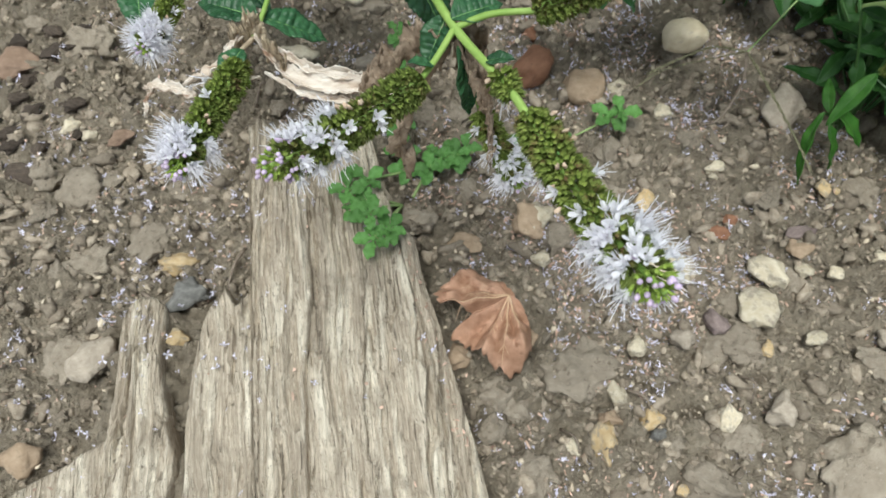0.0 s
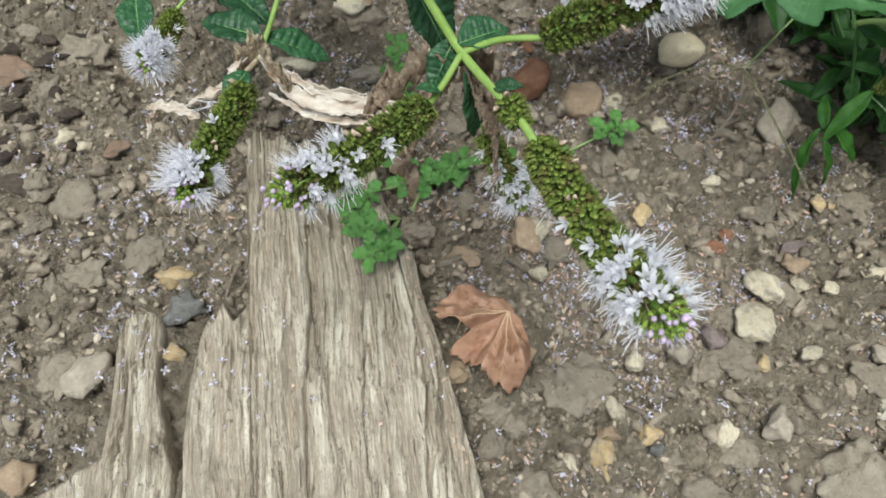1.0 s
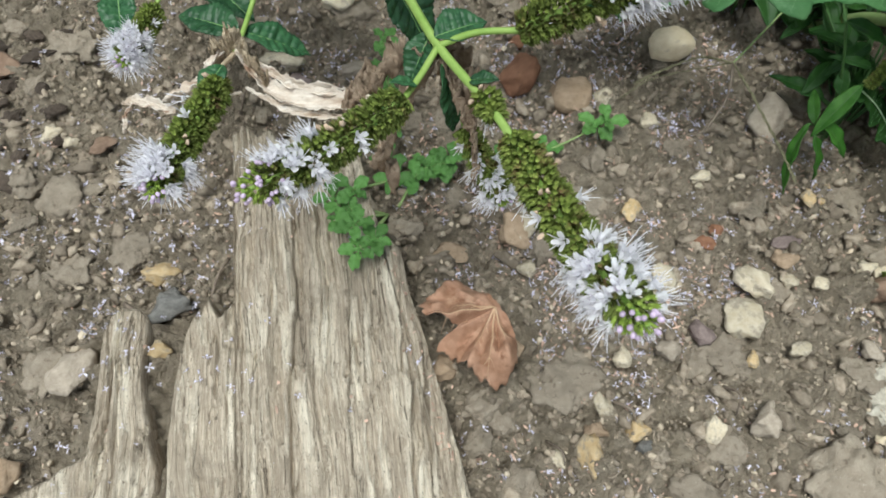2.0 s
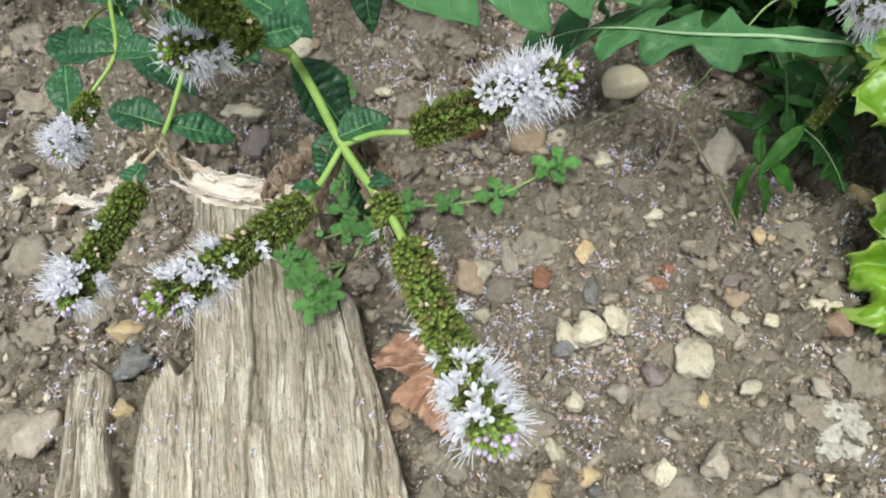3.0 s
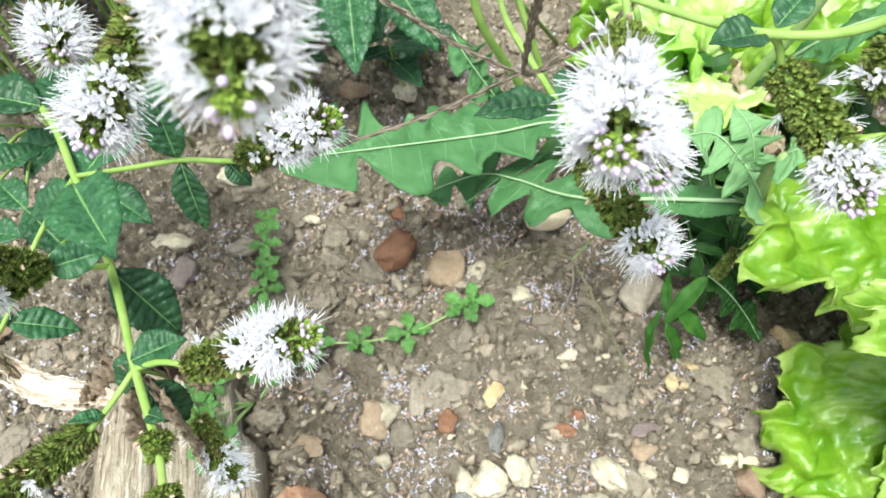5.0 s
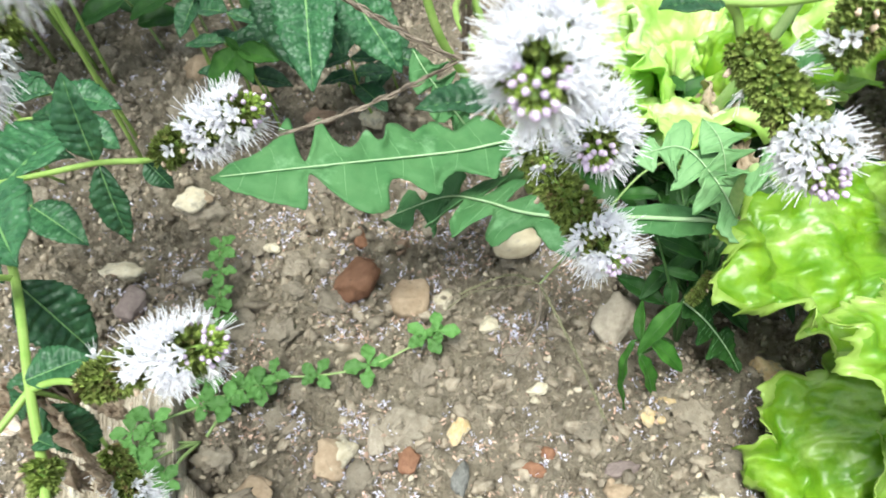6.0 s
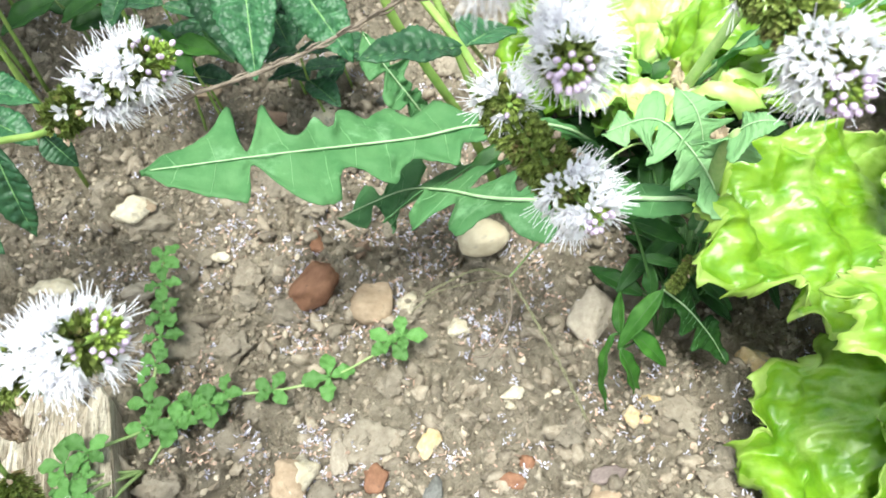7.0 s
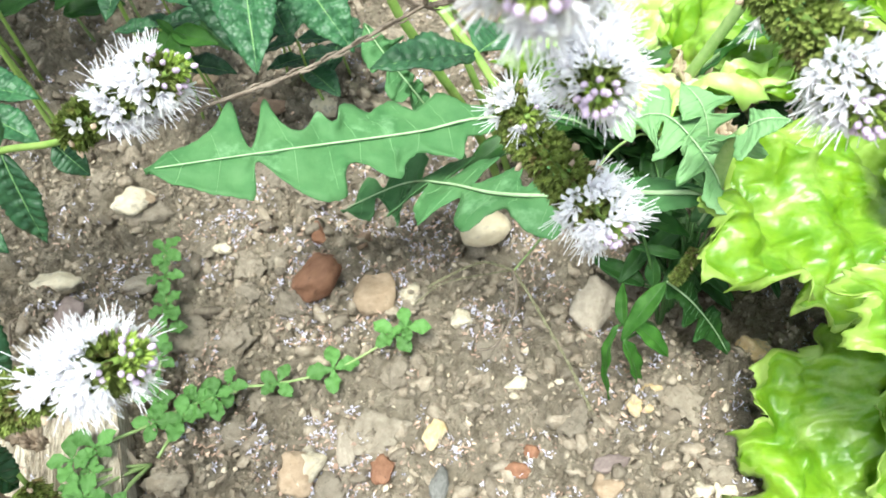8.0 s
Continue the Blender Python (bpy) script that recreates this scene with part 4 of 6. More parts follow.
mint_leaf(mint, (0.016, 0.212, 0.184), (0.014, 0.223, 0.207), 0.26, up=(0, -0.9, 0.5), seed=9)
mint_leaf(mint, (0.037, 0.203, 0.193), (0.043, 0.199, 0.186), 0.35, up=(0, -0.6, 1), seed=10)
mint_leaf(mint, (-0.049, 0.170, 0.151), (-0.030, 0.172, 0.139), 0.26, seed=11)
mint_leaf(mint, (-0.050, 0.170, 0.151), (-0.070, 0.178, 0.150), 0.30, seed=12)
mint_leaf(mint, (-0.0505, 0.1500, 0.158), (-0.0545, 0.1370, 0.159), 0.28, seed=13)
mint_leaf(mint, (-0.058, 0.258, 0.161), (-0.095, 0.268, 0.160), 0.27, seed=14)
mint_leaf(mint, (-0.058, 0.258, 0.160), (-0.050, 0.296, 0.146), 0.27, seed=15)
mint_leaf(mint, (0.007, 0.131, 0.172), (0.001, 0.127, 0.178), 0.22, seed=16)
mint_leaf(mint, (0.021, 0.130, 0.175), (0.028, 0.127, 0.179), 0.28, seed=17)
mint_leaf(mint, (0.014, 0.142, 0.168), (0.018, 0.139, 0.142), 0.22, seed=18)

# a second, lower mint beside it
low_mint = thing("mint_plant", (-0.14, 0.37, 0), label="thin mint stem with one small white flower head", category="mint plant", group="flowering mint")
stalk(low_mint, "stem", [(-0.14, 0.37, -0.01), (-0.11, 0.30, 0.10), (-0.088, 0.245, 0.137), (-0.080, 0.215, 0.138), (-0.088, 0.198, 0.134)], 0.0011, 0.0007, STEM)
spike(low_mint, (-0.088, 0.199, 0.132), (-0.092, 0.169, 0.138), r=0.0044, bloom=(0.58, 0.95), florets=52, buds=6, stray=1, old=2, seed=21)
mint_leaf(low_mint, (-0.080, 0.214, 0.139), (-0.104, 0.216, 0.135), 0.30, seed=22)
mint_leaf(low_mint, (-0.079, 0.214, 0.139), (-0.062, 0.210, 0.142), 0.34, seed=23)
mint_leaf(low_mint, (-0.088, 0.245, 0.138), (-0.075, 0.262, 0.132), 0.36, seed=24)

rng = random.Random(77)
for k in range(9):
    x, y, z = rng.uniform(-0.14, -0.045), rng.uniform(0.235, 0.31), rng.uniform(0.095, 0.135)
    a = rng.uniform(0, 3.14)
    stalk(low_mint, "side_stem", [(-0.13, 0.34, 0.05), ((x - 0.13) / 2, (y + 0.33) / 2, z * 0.85), (x, y, z)], 0.0009, 0.0007, STEM, 6)
    for side in (0, math.pi):
        L = rng.uniform(0.024, 0.036)
        mint_leaf(low_mint, (x, y, z), (x + L * math.cos(a + side), y + L * math.sin(a + side), z - 0.006), rng.uniform(0.24, 0.30), seed=80 + k)

# tall mint whose heads lean in from above
tall_mint = thing("mint_plant", (-0.02, 0.52, 0), label="tall mint with heavy white flower heads leaning forward", category="mint plant", group="flowering mint")
stalk(tall_mint, "stem", [(-0.02, 0.52, -0.01), (0.0, 0.42, 0.17), (0.02, 0.32, 0.235), (0.040, 0.24, 0.262), (0.047, 0.192, 0.264)], 0.0015, 0.0009, STEM, 10, 0.1)
stalk(tall_mint, "side_stem", [(0.02, 0.32, 0.235), (0.05, 0.25, 0.285), (0.075, 0.19, 0.315), (0.086, 0.150, 0.315)], 0.0011, 0.0008, STEM)
stalk(tall_mint, "side_stem", [(0.0, 0.42, 0.17), (-0.005, 0.30, 0.225), (0.005, 0.235, 0.243), (0.010, 0.212, 0.244)], 0.0011, 0.0008, STEM)
spike(tall_mint, (0.046, 0.190, 0.262), (0.035, 0.162, 0.252), r=0.0052, bloom=(0.52, 0.93), florets=46, buds=16, stray=3, old=4, seed=31)
spike(tall_mint, (0.086, 0.152, 0.314), (0.0905, 0.121, 0.306), r=0.0052, bloom=(0.35, 0.95), florets=66, buds=5, stray=3, old=2, seed=32)
spike(tall_mint, (0.008, 0.214, 0.246), (0.017, 0.193, 0.247), r=0.0048, bloom=(0.45, 0.93), florets=34, buds=8, stray=2, old=2, seed=33)
mint_leaf(tall_mint, (0.046, 0.392, 0.132), (0.052, 0.328, 0.104), 0.215, up=(0, -0.5, 1), seed=34)
mint_leaf(tall_mint, (0.028, 0.415, 0.118), (0.034, 0.366, 0.085), 0.30, up=(0, -0.5, 1), seed=35)
mint_leaf(tall_mint, (0.060, 0.405, 0.110), (0.090, 0.367, 0.079), 0.24, up=(0, -0.5, 1), seed=37)
mint_leaf(tall_mint, (-0.012, 0.385, 0.118), (0.018, 0.372, 0.125), 0.26, seed=38)
mint_leaf(tall_mint, (-0.012, 0.385, 0.118), (-0.020, 0.365, 0.108), 0.28, seed=39)
mint_leaf(tall_mint, (-0.012, 0.386, 0.120), (-0.006, 0.372, 0.130), 0.28, seed=40)
stalk(tall_mint, "side_stem", [(-0.01, 0.46, 0.10), (-0.012, 0.42, 0.118), (-0.012, 0.385, 0.119)], 0.0009, 0.0007, STEM)
stalk(tall_mint, "side_stem", [(-0.01, 0.46, 0.10), (0.02, 0.44, 0.125), (0.046, 0.392, 0.132)], 0.0009, 0.0007, STEM)
stalk(tall_mint, "side_stem", [(0.02, 0.44, 0.125), (0.045, 0.43, 0.12), (0.060, 0.405, 0.110)], 0.0008, 0.0006, STEM)
mint_leaf(tall_mint, (0.018, 0.325, 0.23), (-0.03, 0.34, 0.19), 0.30, seed=36)

# mint on the lettuce side, where several heads crowd together
side_mint = thing("mint_plant", (0.17, 0.46, 0), label="mint stem with crowded white heads beside the lettuce", category="mint plant", group="flowering mint")
stalk(side_mint, "stem", [(0.17, 0.46, -0.01), (0.13, 0.36, 0.12), (0.124, 0.27, 0.185), (0.138, 0.215, 0.199), (0.144, 0.196, 0.197)], 0.0014, 0.0009, STEM, 10, 0.1)
stalk(side_mint, "side_stem", [(0.13, 0.36, 0.12), (0.140, 0.29, 0.215), (0.146, 0.21, 0.252), (0.144, 0.172, 0.262)], 0.0012, 0.0008, STEM)
stalk(side_mint, "side_stem", [(0.140, 0.29, 0.215), (0.152, 0.23, 0.236), (0.156, 0.186, 0.232)], 0.0010, 0.0008, STEM)
spike(side_mint, (0.144, 0.197, 0.197), (0.160, 0.159, 0.201), (-0.001, 0, 0.001), 0.0056, (0.74, 0.97), 40, 12, 3, 7, 41, label="mint spike with spent green calyces and white tip")
spike(side_mint, (0.143, 0.174, 0.262), (0.136, 0.139, 0.272), (0, 0, 0.001), 0.0056, (0.42, 0.92), 84, 16, 2, 2, 42)
spike(side_mint, (0.155, 0.188, 0.231), (0.151, 0.160, 0.236), r=0.0050, bloom=(0.40, 0.93), florets=50, buds=16, stray=2, old=2, seed=43)
spike(side_mint, (0.144, 0.199, 0.199), (0.146, 0.187, 0.206), r=0.0048, bloom=(0.2, 0.9), florets=16, buds=2, stray=0, old=3, seed=44)
mint_leaf(side_mint, (0.138, 0.215, 0.199), (0.114, 0.208, 0.204), 0.24, seed=45)
mint_leaf(side_mint, (0.139, 0.216, 0.199), (0.150, 0.232, 0.192), 0.36, seed=46)

# the mint at the edge, with an arching stem
edge_mint = thing("mint_plant", (0.36, 0.40, 0), label="arching mint stem with spent and white flower spikes", category="mint plant", group="flowering mint")
stalk(edge_mint, "stem", [(0.36, 0.40, -0.01), (0.32, 0.33, 0.13), (0.25, 0.25, 0.215), (0.205, 0.195, 0.245), (0.179, 0.191, 0.246), (0.150, 0.197, 0.252), (0.137, 0.201, 0.256)], 0.0016, 0.0009, STEM, 10, 0.1)
stalk(edge_mint, "side_stem", [(0.179, 0.191, 0.246), (0.182, 0.191, 0.242), (0.184, 0.189, 0.236)], 0.0010, 0.0009, STEM)
spike(edge_mint, (0.184, 0.190, 0.236), (0.194, 0.155, 0.231), (0.001, 0, 0.001), 0.0056, (0.64, 0.92), 30, 34, 5, 5, 51, label="broad mint spike, green calyces below, white florets at the end")
spike(edge_mint, (0.203, 0.184, 0.250), (0.197, 0.176, 0.242), r=0.0056, bloom=(0.5, 0.9), florets=2, buds=0, stray=0, old=9, seed=52, apex=False, label="spent brown-green whorl of calyces")
mint_leaf(edge_mint, (0.178, 0.191, 0.246), (0.165, 0.187, 0.248), 0.36, seed=53)
mint_leaf(edge_mint, (0.180, 0.192, 0.247), (0.188, 0.200, 0.250), 0.34, seed=54)

# ---- dead and dried things ----
dead = thing("dead_leaf", (0.03, 0.125, 0.005), label="curled brown dead lobed leaf with pale veins, beside the plank", category="dead leaf")
dm = pose(0.0398, 0.1285, 0.0225, 0, 0, -2)
# reach of the rim and rise of the folds at each bearing from the stalk's foot
BEARING = [0, 60, 100, 120, 130, 150, 165, 175, 188, 195, 200, 206, 214, 224, 234, 245, 256, 266, 275, 284, 292, 305, 320, 345, 360]
REACH = [2.5, 3, 5, 13, 18, 25, 32, 34, 33, 30, 9, 31, 29, 27, 27, 28, 30, 32, 34, 30, 26, 18, 11, 3, 2.5]
RISE = [-20, -50, -60, -45, -22, -4, -16, 0, 10, 36, -40, -36, -46, -62, -50, 0, -14, 4, -14, 2, -30, -60, -70, -40, -20]


def dead_form(x, y):
    r, b = math.hypot(x, y), math.degrees(math.atan2(y, x)) % 360
    rise = float(np.interp(b, BEARING, RISE)) / 100
    z = rise * r - 4.0 * r * r + 22.0 * max(0, -x - 0.022) ** 2 - 0.9 * max(0, -y - 0.024)
    z += (0.0085 * noise.noise(Vector((x * 65, y * 65, 3))) + 0.0034 * noise.noise(Vector((x * 210, y * 210, 8)))) * min(1, r / 0.012)
    pull = 0.0008 * min(1, r / 0.015)
    return Vector((x + pull * noise.noise(Vector((x * 110, y * 110, 21))), y + pull * noise.noise(Vector((x * 110, y * 110, 33))), z))


def dead_outline(a):
    b = math.degrees(a) % 360
    r = float(np.interp([b - 3, b, b + 3], BEARING, REACH).mean()) / 1000
    return r * (1 + 0.02 * math.sin(31 * a) + 0.02 * math.sin(53 * a))


v, f = [dead_form(0, 0)], []
na, nr = 240, 22
for i in range(na):
    a = 2 * math.pi * i / na
    for j in range(1, nr + 1):
        r = dead_outline(a) * j / nr
        v.append(dead_form(r * math.cos(a), r * math.sin(a)))
for i in range(na):
    k = (i + 1) % na
    f.append((0, 1 + i * nr, 1 + k * nr))
    for j in range(nr - 1):
        f.append((1 + i * nr + j, 2 + i * nr + j, 2 + k * nr + j, 1 + k * nr + j))
thicken(part("leaf_blade", Shape().add(v, f).mesh("leaf_blade", DEADLEAF), dead, dm), 0.0004)
for a, size in ((3.10, 0.020), (3.40, 0.028), (4.24, 0.019), (4.62, 0.030), (4.98, 0.016)):
    s = Shape()
    pts = [dead_form(size * k / 14 * math.cos(a), size * k / 14 * math.sin(a)) + Vector((0, 0, 0.0004)) for k in range(15)]
    s.add(*tube(pts, 0.0005, 6, 0.00012))
    for k in (6, 9, 11):
        for side in (-0.65, 0.65):
            q = Vector((size * k / 14 * math.cos(a), size * k / 14 * math.sin(a)))
            more = [dead_form(q.x + 0.0013 * n * math.cos(a + side), q.y + 0.0013 * n * math.sin(a + side)) + Vector((0, 0, 0.0002)) for n in range(4)]
            s.add(*tube(more, 0.00024, 5, 0.0001))
    part("vein", s.mesh("vein", DEADVEIN), dead, dm, "pale raised vein")


def ribbon(points, widths, twist=0.0, curl=0.5, n=8, across=8, seed=0, crumple=0.0006):
    """A dried blade: a strip along a line, rolled in at its edges."""
    line = smooth_line(points, n)
    count = len(line)
    v, f = [], []
    for i, p in enumerate(line):
        t = i / (count - 1)
        d = (line[min(i + 1, count - 1)] - line[max(i - 1, 0)]).normalized()
        y = Vector((0, 0, 1)).cross(d)
        y = y.normalized() if y.length > 1e-3 else d.orthogonal().normalized()
        z = d.cross(y)
        k = t * (len(widths) - 1)
        w = widths[int(k)] + (widths[min(int(k) + 1, len(widths) - 1)] - widths[int(k)]) * (k - int(k))
        w *= 1 + 0.5 * noise.noise(Vector((t * 11, seed * 2.1, 0))) + 0.3 * noise.noise(Vector((t * 37, seed * 2.1, 5))) + 0.25 * noise.noise(Vector((t * 90, seed * 2.1, 8)))
        for j in range(across + 1):
            u = 2 * j / across - 1
            a = twist * t
            yy, zz = u * w, curl * w * u * u
            q = p + y * (yy * math.cos(a) - zz * math.sin(a)) + z * (yy * math.sin(a) + zz * math.cos(a))
            wrinkle = 2 * noise.noise(Vector((t * 9, u * 2.2, seed * 1.7))) + noise.noise(Vector((t * 25, u * 4.5, seed * 2.9))) + 0.6 * noise.noise(Vector((t * 60, u * 10, seed * 3.3)))
            v.append(q + (Vector((0, 0, 1)) + y * 0.6 * noise.noise(Vector((t * 17, u * 3.0, seed * 4.1)))) * crumple * wrinkle)
    m = across + 1
    for i in range(count - 1):
        for j in range(across):
            f.append((i * m + j, i * m + j + 1, (i + 1) * m + j + 1, (i + 1) * m + j))
    return v, f


straw = thing("dried_blade", (-0.045, 0.155, 0.14), label="pale straw-coloured dried leaf, curled and hanging on the mint stem", category="dried leaf")
for k, (pts, ws, turn) in enumerate([
        ([(-0.0482, 0.1575, 0.1560), (-0.0440, 0.1545, 0.1505), (-0.0380, 0.1500, 0.1465), (-0.0290, 0.1472, 0.1450), (-0.0200, 0.1462, 0.1450), (-0.0110, 0.1455, 0.1455), (-0.0050, 0.1445, 0.1460)], [0.0010, 0.0018, 0.0030, 0.0038, 0.0040, 0.0040, 0.0024], 0.35),
        ([(-0.0485, 0.1585, 0.1555), (-0.0415, 0.1560, 0.1510), (-0.0330, 0.1520, 0.1480), (-0.0220, 0.1500, 0.1475), (-0.0090, 0.1480, 0.1475)], [0.0006, 0.0012, 0.0016, 0.0018, 0.0008], 0.9),
        ([(-0.0460, 0.1500, 0.1480), (-0.0400, 0.1475, 0.1460), (-0.0340, 0.1452, 0.1445), (-0.0250, 0.1432, 0.1440), (-0.0140, 0.1415, 0.1450)], [0.0005, 0.0010, 0.0015, 0.0014, 0.0005], 0.9),
        ([(-0.0520, 0.1575, 0.1555), (-0.0550, 0.1520, 0.1560), (-0.0535, 0.1443, 0.1575), (-0.0600, 0.1425, 0.1555), (-0.0683, 0.1417, 0.1520)], [0.0006, 0.0010, 0.0013, 0.0016, 0.0008], 0.5),
        ([(-0.0825, 0.1440, 0.1475), (-0.0779, 0.1436, 0.1489), (-0.0710, 0.1425, 0.1480), (-0.0658, 0.1411, 0.1475)], [0.0005, 0.0014, 0.0018, 0.0009], 0.4),
        ([(-0.0463, 0.1459, 0.1506), (-0.0510, 0.1410, 0.1550), (-0.0555, 0.1365, 0.1585), (-0.0610, 0.1380, 0.1555)], [0.0004, 0.0012, 0.0015, 0.0006], 0.5),
        ([(-0.0790, 0.1430, 0.1485), (-0.0812, 0.1400, 0.1470), (-0.0804, 0.1372, 0.1460), (-0.0812, 0.1350, 0.1450)], [0.0004, 0.0003, 0.0010, 0.0006], 0.8)]):
    thicken(part("blade", Shape().add(*ribbon(pts, [q * (0.85 if k < 3 else 1.1) for q in ws], turn, 1.0, seed=1 + k, crumple=0.0007, n=14, across=12)).mesh("blade", STRAW), straw), 0.0003)
withered = thing("withered_leaf", (0.012, 0.14, 0.15), label="shrivelled brown leaf hanging from the mint node", category="withered leaf")
for k, (pts, ws) in enumerate([
        ([(0.012, 0.145, 0.166), (0.004, 0.142, 0.150), (-0.004, 0.138, 0.125), (-0.003, 0.140, 0.105)], [0.0014, 0.0036, 0.0050, 0.0024]),
        ([(0.013, 0.144, 0.166), (0.021, 0.136, 0.160), (0.024, 0.131, 0.150), (0.025, 0.124, 0.138)], [0.001, 0.0030, 0.0022, 0.0010]),
        ([(0.012, 0.146, 0.167), (0.020, 0.150, 0.160), (0.028, 0.146, 0.150)], [0.001, 0.0042, 0.002]),
        ([(0.010, 0.146, 0.166), (0.002, 0.152, 0.158), (-0.010, 0.150, 0.150), (-0.016, 0.142, 0.148)], [0.002, 0.0036, 0.0038, 0.0016]),
        ([(-0.046, 0.160, 0.1575), (-0.051, 0.159, 0.1575), (-0.0555, 0.1565, 0.1555)], [0.0018, 0.0034, 0.0016]),
        ([(-0.047, 0.160, 0.1575), (-0.044, 0.1555, 0.1540), (-0.040, 0.1510, 0.1490)], [0.0016, 0.0030, 0.0014])]):
    thicken(part("lobe", Shape().add(*ribbon(pts, [q * (0.85 if pts[0][0] > -0.04 else 0.5) for q in ws], 1.2 + k, 0.9, seed=20 + k, crumple=0.0036, n=26, across=18)).mesh("lobe", WITHER if pts[0][0] > -0.04 else TANLEAF), withered), 0.0003)

brown = thing("withered_leaf", (0.265, 0.30, 0.0), label="dry tan withered lettuce leaf among the green", category="withered leaf")
for k, (pts, ws, turn) in enumerate([([(0.272, 0.375, 0.030), (0.261, 0.355, 0.062), (0.255, 0.330, 0.072), (0.256, 0.305, 0.074), (0.262, 0.282, 0.072)], [0.004, 0.0075, 0.0070, 0.0065, 0.003], 0.5),
                               ([(0.262, 0.290, 0.074), (0.262, 0.276, 0.084), (0.258, 0.268, 0.084), (0.249, 0.260, 0.079), (0.240, 0.257, 0.070)], [0.0035, 0.0060, 0.0055, 0.0028, 0.0008], 0.8),
                               ([(0.272, 0.375, 0.03), (0.250, 0.350, 0.060), (0.247, 0.325, 0.068)], [0.003, 0.006, 0.003], 1.2)]):
    thicken(part("lobe", Shape().add(*ribbon(pts, ws, turn, 0.6, seed=40 + k, crumple=0.0042, n=18, across=16)).mesh("lobe", TANLEAF), brown), 0.0004)

dry_grass = thing("dry_seed_stalk", (0.22, 0.30, 0.0), label="thin twisted brown dry seed stalk crossing the mint", category="dry stalk")


def seed_stalk(points, r, seed):
    line = smooth_line(points, 12)
    s = Shape().add(*tube(line, r, 7, r * 0.7))
    rng = random.Random(seed)
    for k in range(2, len(line) - 1):
        d = (line[k + 1] - line[k]).normalized()
        out = d.orthogonal().normalized()
        out = Matrix.Rotation(k * 2.2, 3, d) @ out
        tip = line[k] + d * 0.0042 + out * r * 1.3
        s.add(*tube([line[k] + out * r * 0.6, line[k] + d * 0.002 + out * r * 1.7, tip], r * 0.8, 5, 0.0001))
    return s


part("stalk", seed_stalk([(0.052, 0.192, 0.202), (0.064, 0.195, 0.204), (0.098, 0.204, 0.208), (0.1265, 0.2100, 0.2180)], 0.00052, 1).mesh("stalk", DRYTWIG), dry_grass)
part("stalk", seed_stalk([(0.080, 0.208, 0.256), (0.094, 0.210, 0.243), (0.107, 0.210, 0.231), (0.1265, 0.2100, 0.2180), (0.137, 0.2085, 0.225), (0.148, 0.208, 0.236), (0.165, 0.212, 0.252), (0.21, 0.25, 0.255), (0.28, 0.35, 0.16), (0.31, 0.40, -0.01)], 0.00052, 2).mesh("stalk", DRYTWIG), dry_grass)
part("stalk", seed_stalk([(0.1265, 0.2100, 0.2180), (0.127, 0.200, 0.243), (0.128, 0.190, 0.262), (0.130, 0.185, 0.285)], 0.00050, 3).mesh("stalk", DRYTWIG), dry_grass)
part("stalk", seed_stalk([(0.1268, 0.2105, 0.2180), (0.1285, 0.202, 0.243), (0.130, 0.192, 0.264), (0.134, 0.188, 0.285)], 0.00046, 4).mesh("stalk", DRYTWIG), dry_grass)


# ---- sow thistle with deeply cut leaves ----
UPPER = [(0, 0), (10, 7), (16, 10), (25, 17), (29, 29), (32, 35), (34, 20), (37, 6), (39, 3), (42, 13), (45, 31), (47, 33), (50, 19), (54, 11), (58, 7), (62, 9), (66, 15), (69, 19), (71, 9), (75, 9),
         (79, 21), (86, 21), (92, 15), (98, 20), (105, 25), (112, 14), (125, 20), (135, 8), (160, 4), (260, 3)]
LOWER = [(0, 0), (8, 7), (20, 15), (30, 19), (35, 20), (37, 8), (39, 2), (41, 3), (46, 13), (52, 23), (56, 27), (62, 26), (66, 25), (68, 15), (73, 10), (79, 12), (86, 18), (92, 20), (97, 12), (106, 8), (120, 20), (128, 8), (160, 4), (260, 3)]


DEEP = [(0, 0), (5, 6), (12, 13), (17, 9), (20, 1), (23, 3), (26, 14), (33, 25), (38, 14), (42, 1), (45, 3), (48, 14), (56, 27), (62, 20), (66, 2), (69, 3), (74, 18), (84, 25), (88, 12), (94, 2), (104, 16), (112, 20), (118, 9), (124, 5), (132, 15), (140, 18), (146, 7), (160, 6), (190, 8), (210, 5), (260, 4)]


def lobed_half(total, width, squeeze, deep):
    """Half-widths, deeply cut into broad toothed lobes, counted from the tip."""
    def side(s, rows):
        d = (1 - s) * total * 1000 / squeeze
        w = np.interp([d - 1.4, d - 0.7, d, d + 0.7, d + 1.4], [q[0] for q in rows], [q[1] for q in rows]).mean()
        w += 0.7 * (2 * abs((d / 4.1) % 1.0 - 0.5)) * min(1, w / 8)
        return width * float(w) * min(1, (1 - s) * 40) / 1000 / total

    return lambda s: (side(s, DEEP if deep else LOWER), side(min(1, s + 0.02 * deep), DEEP if deep else UPPER))


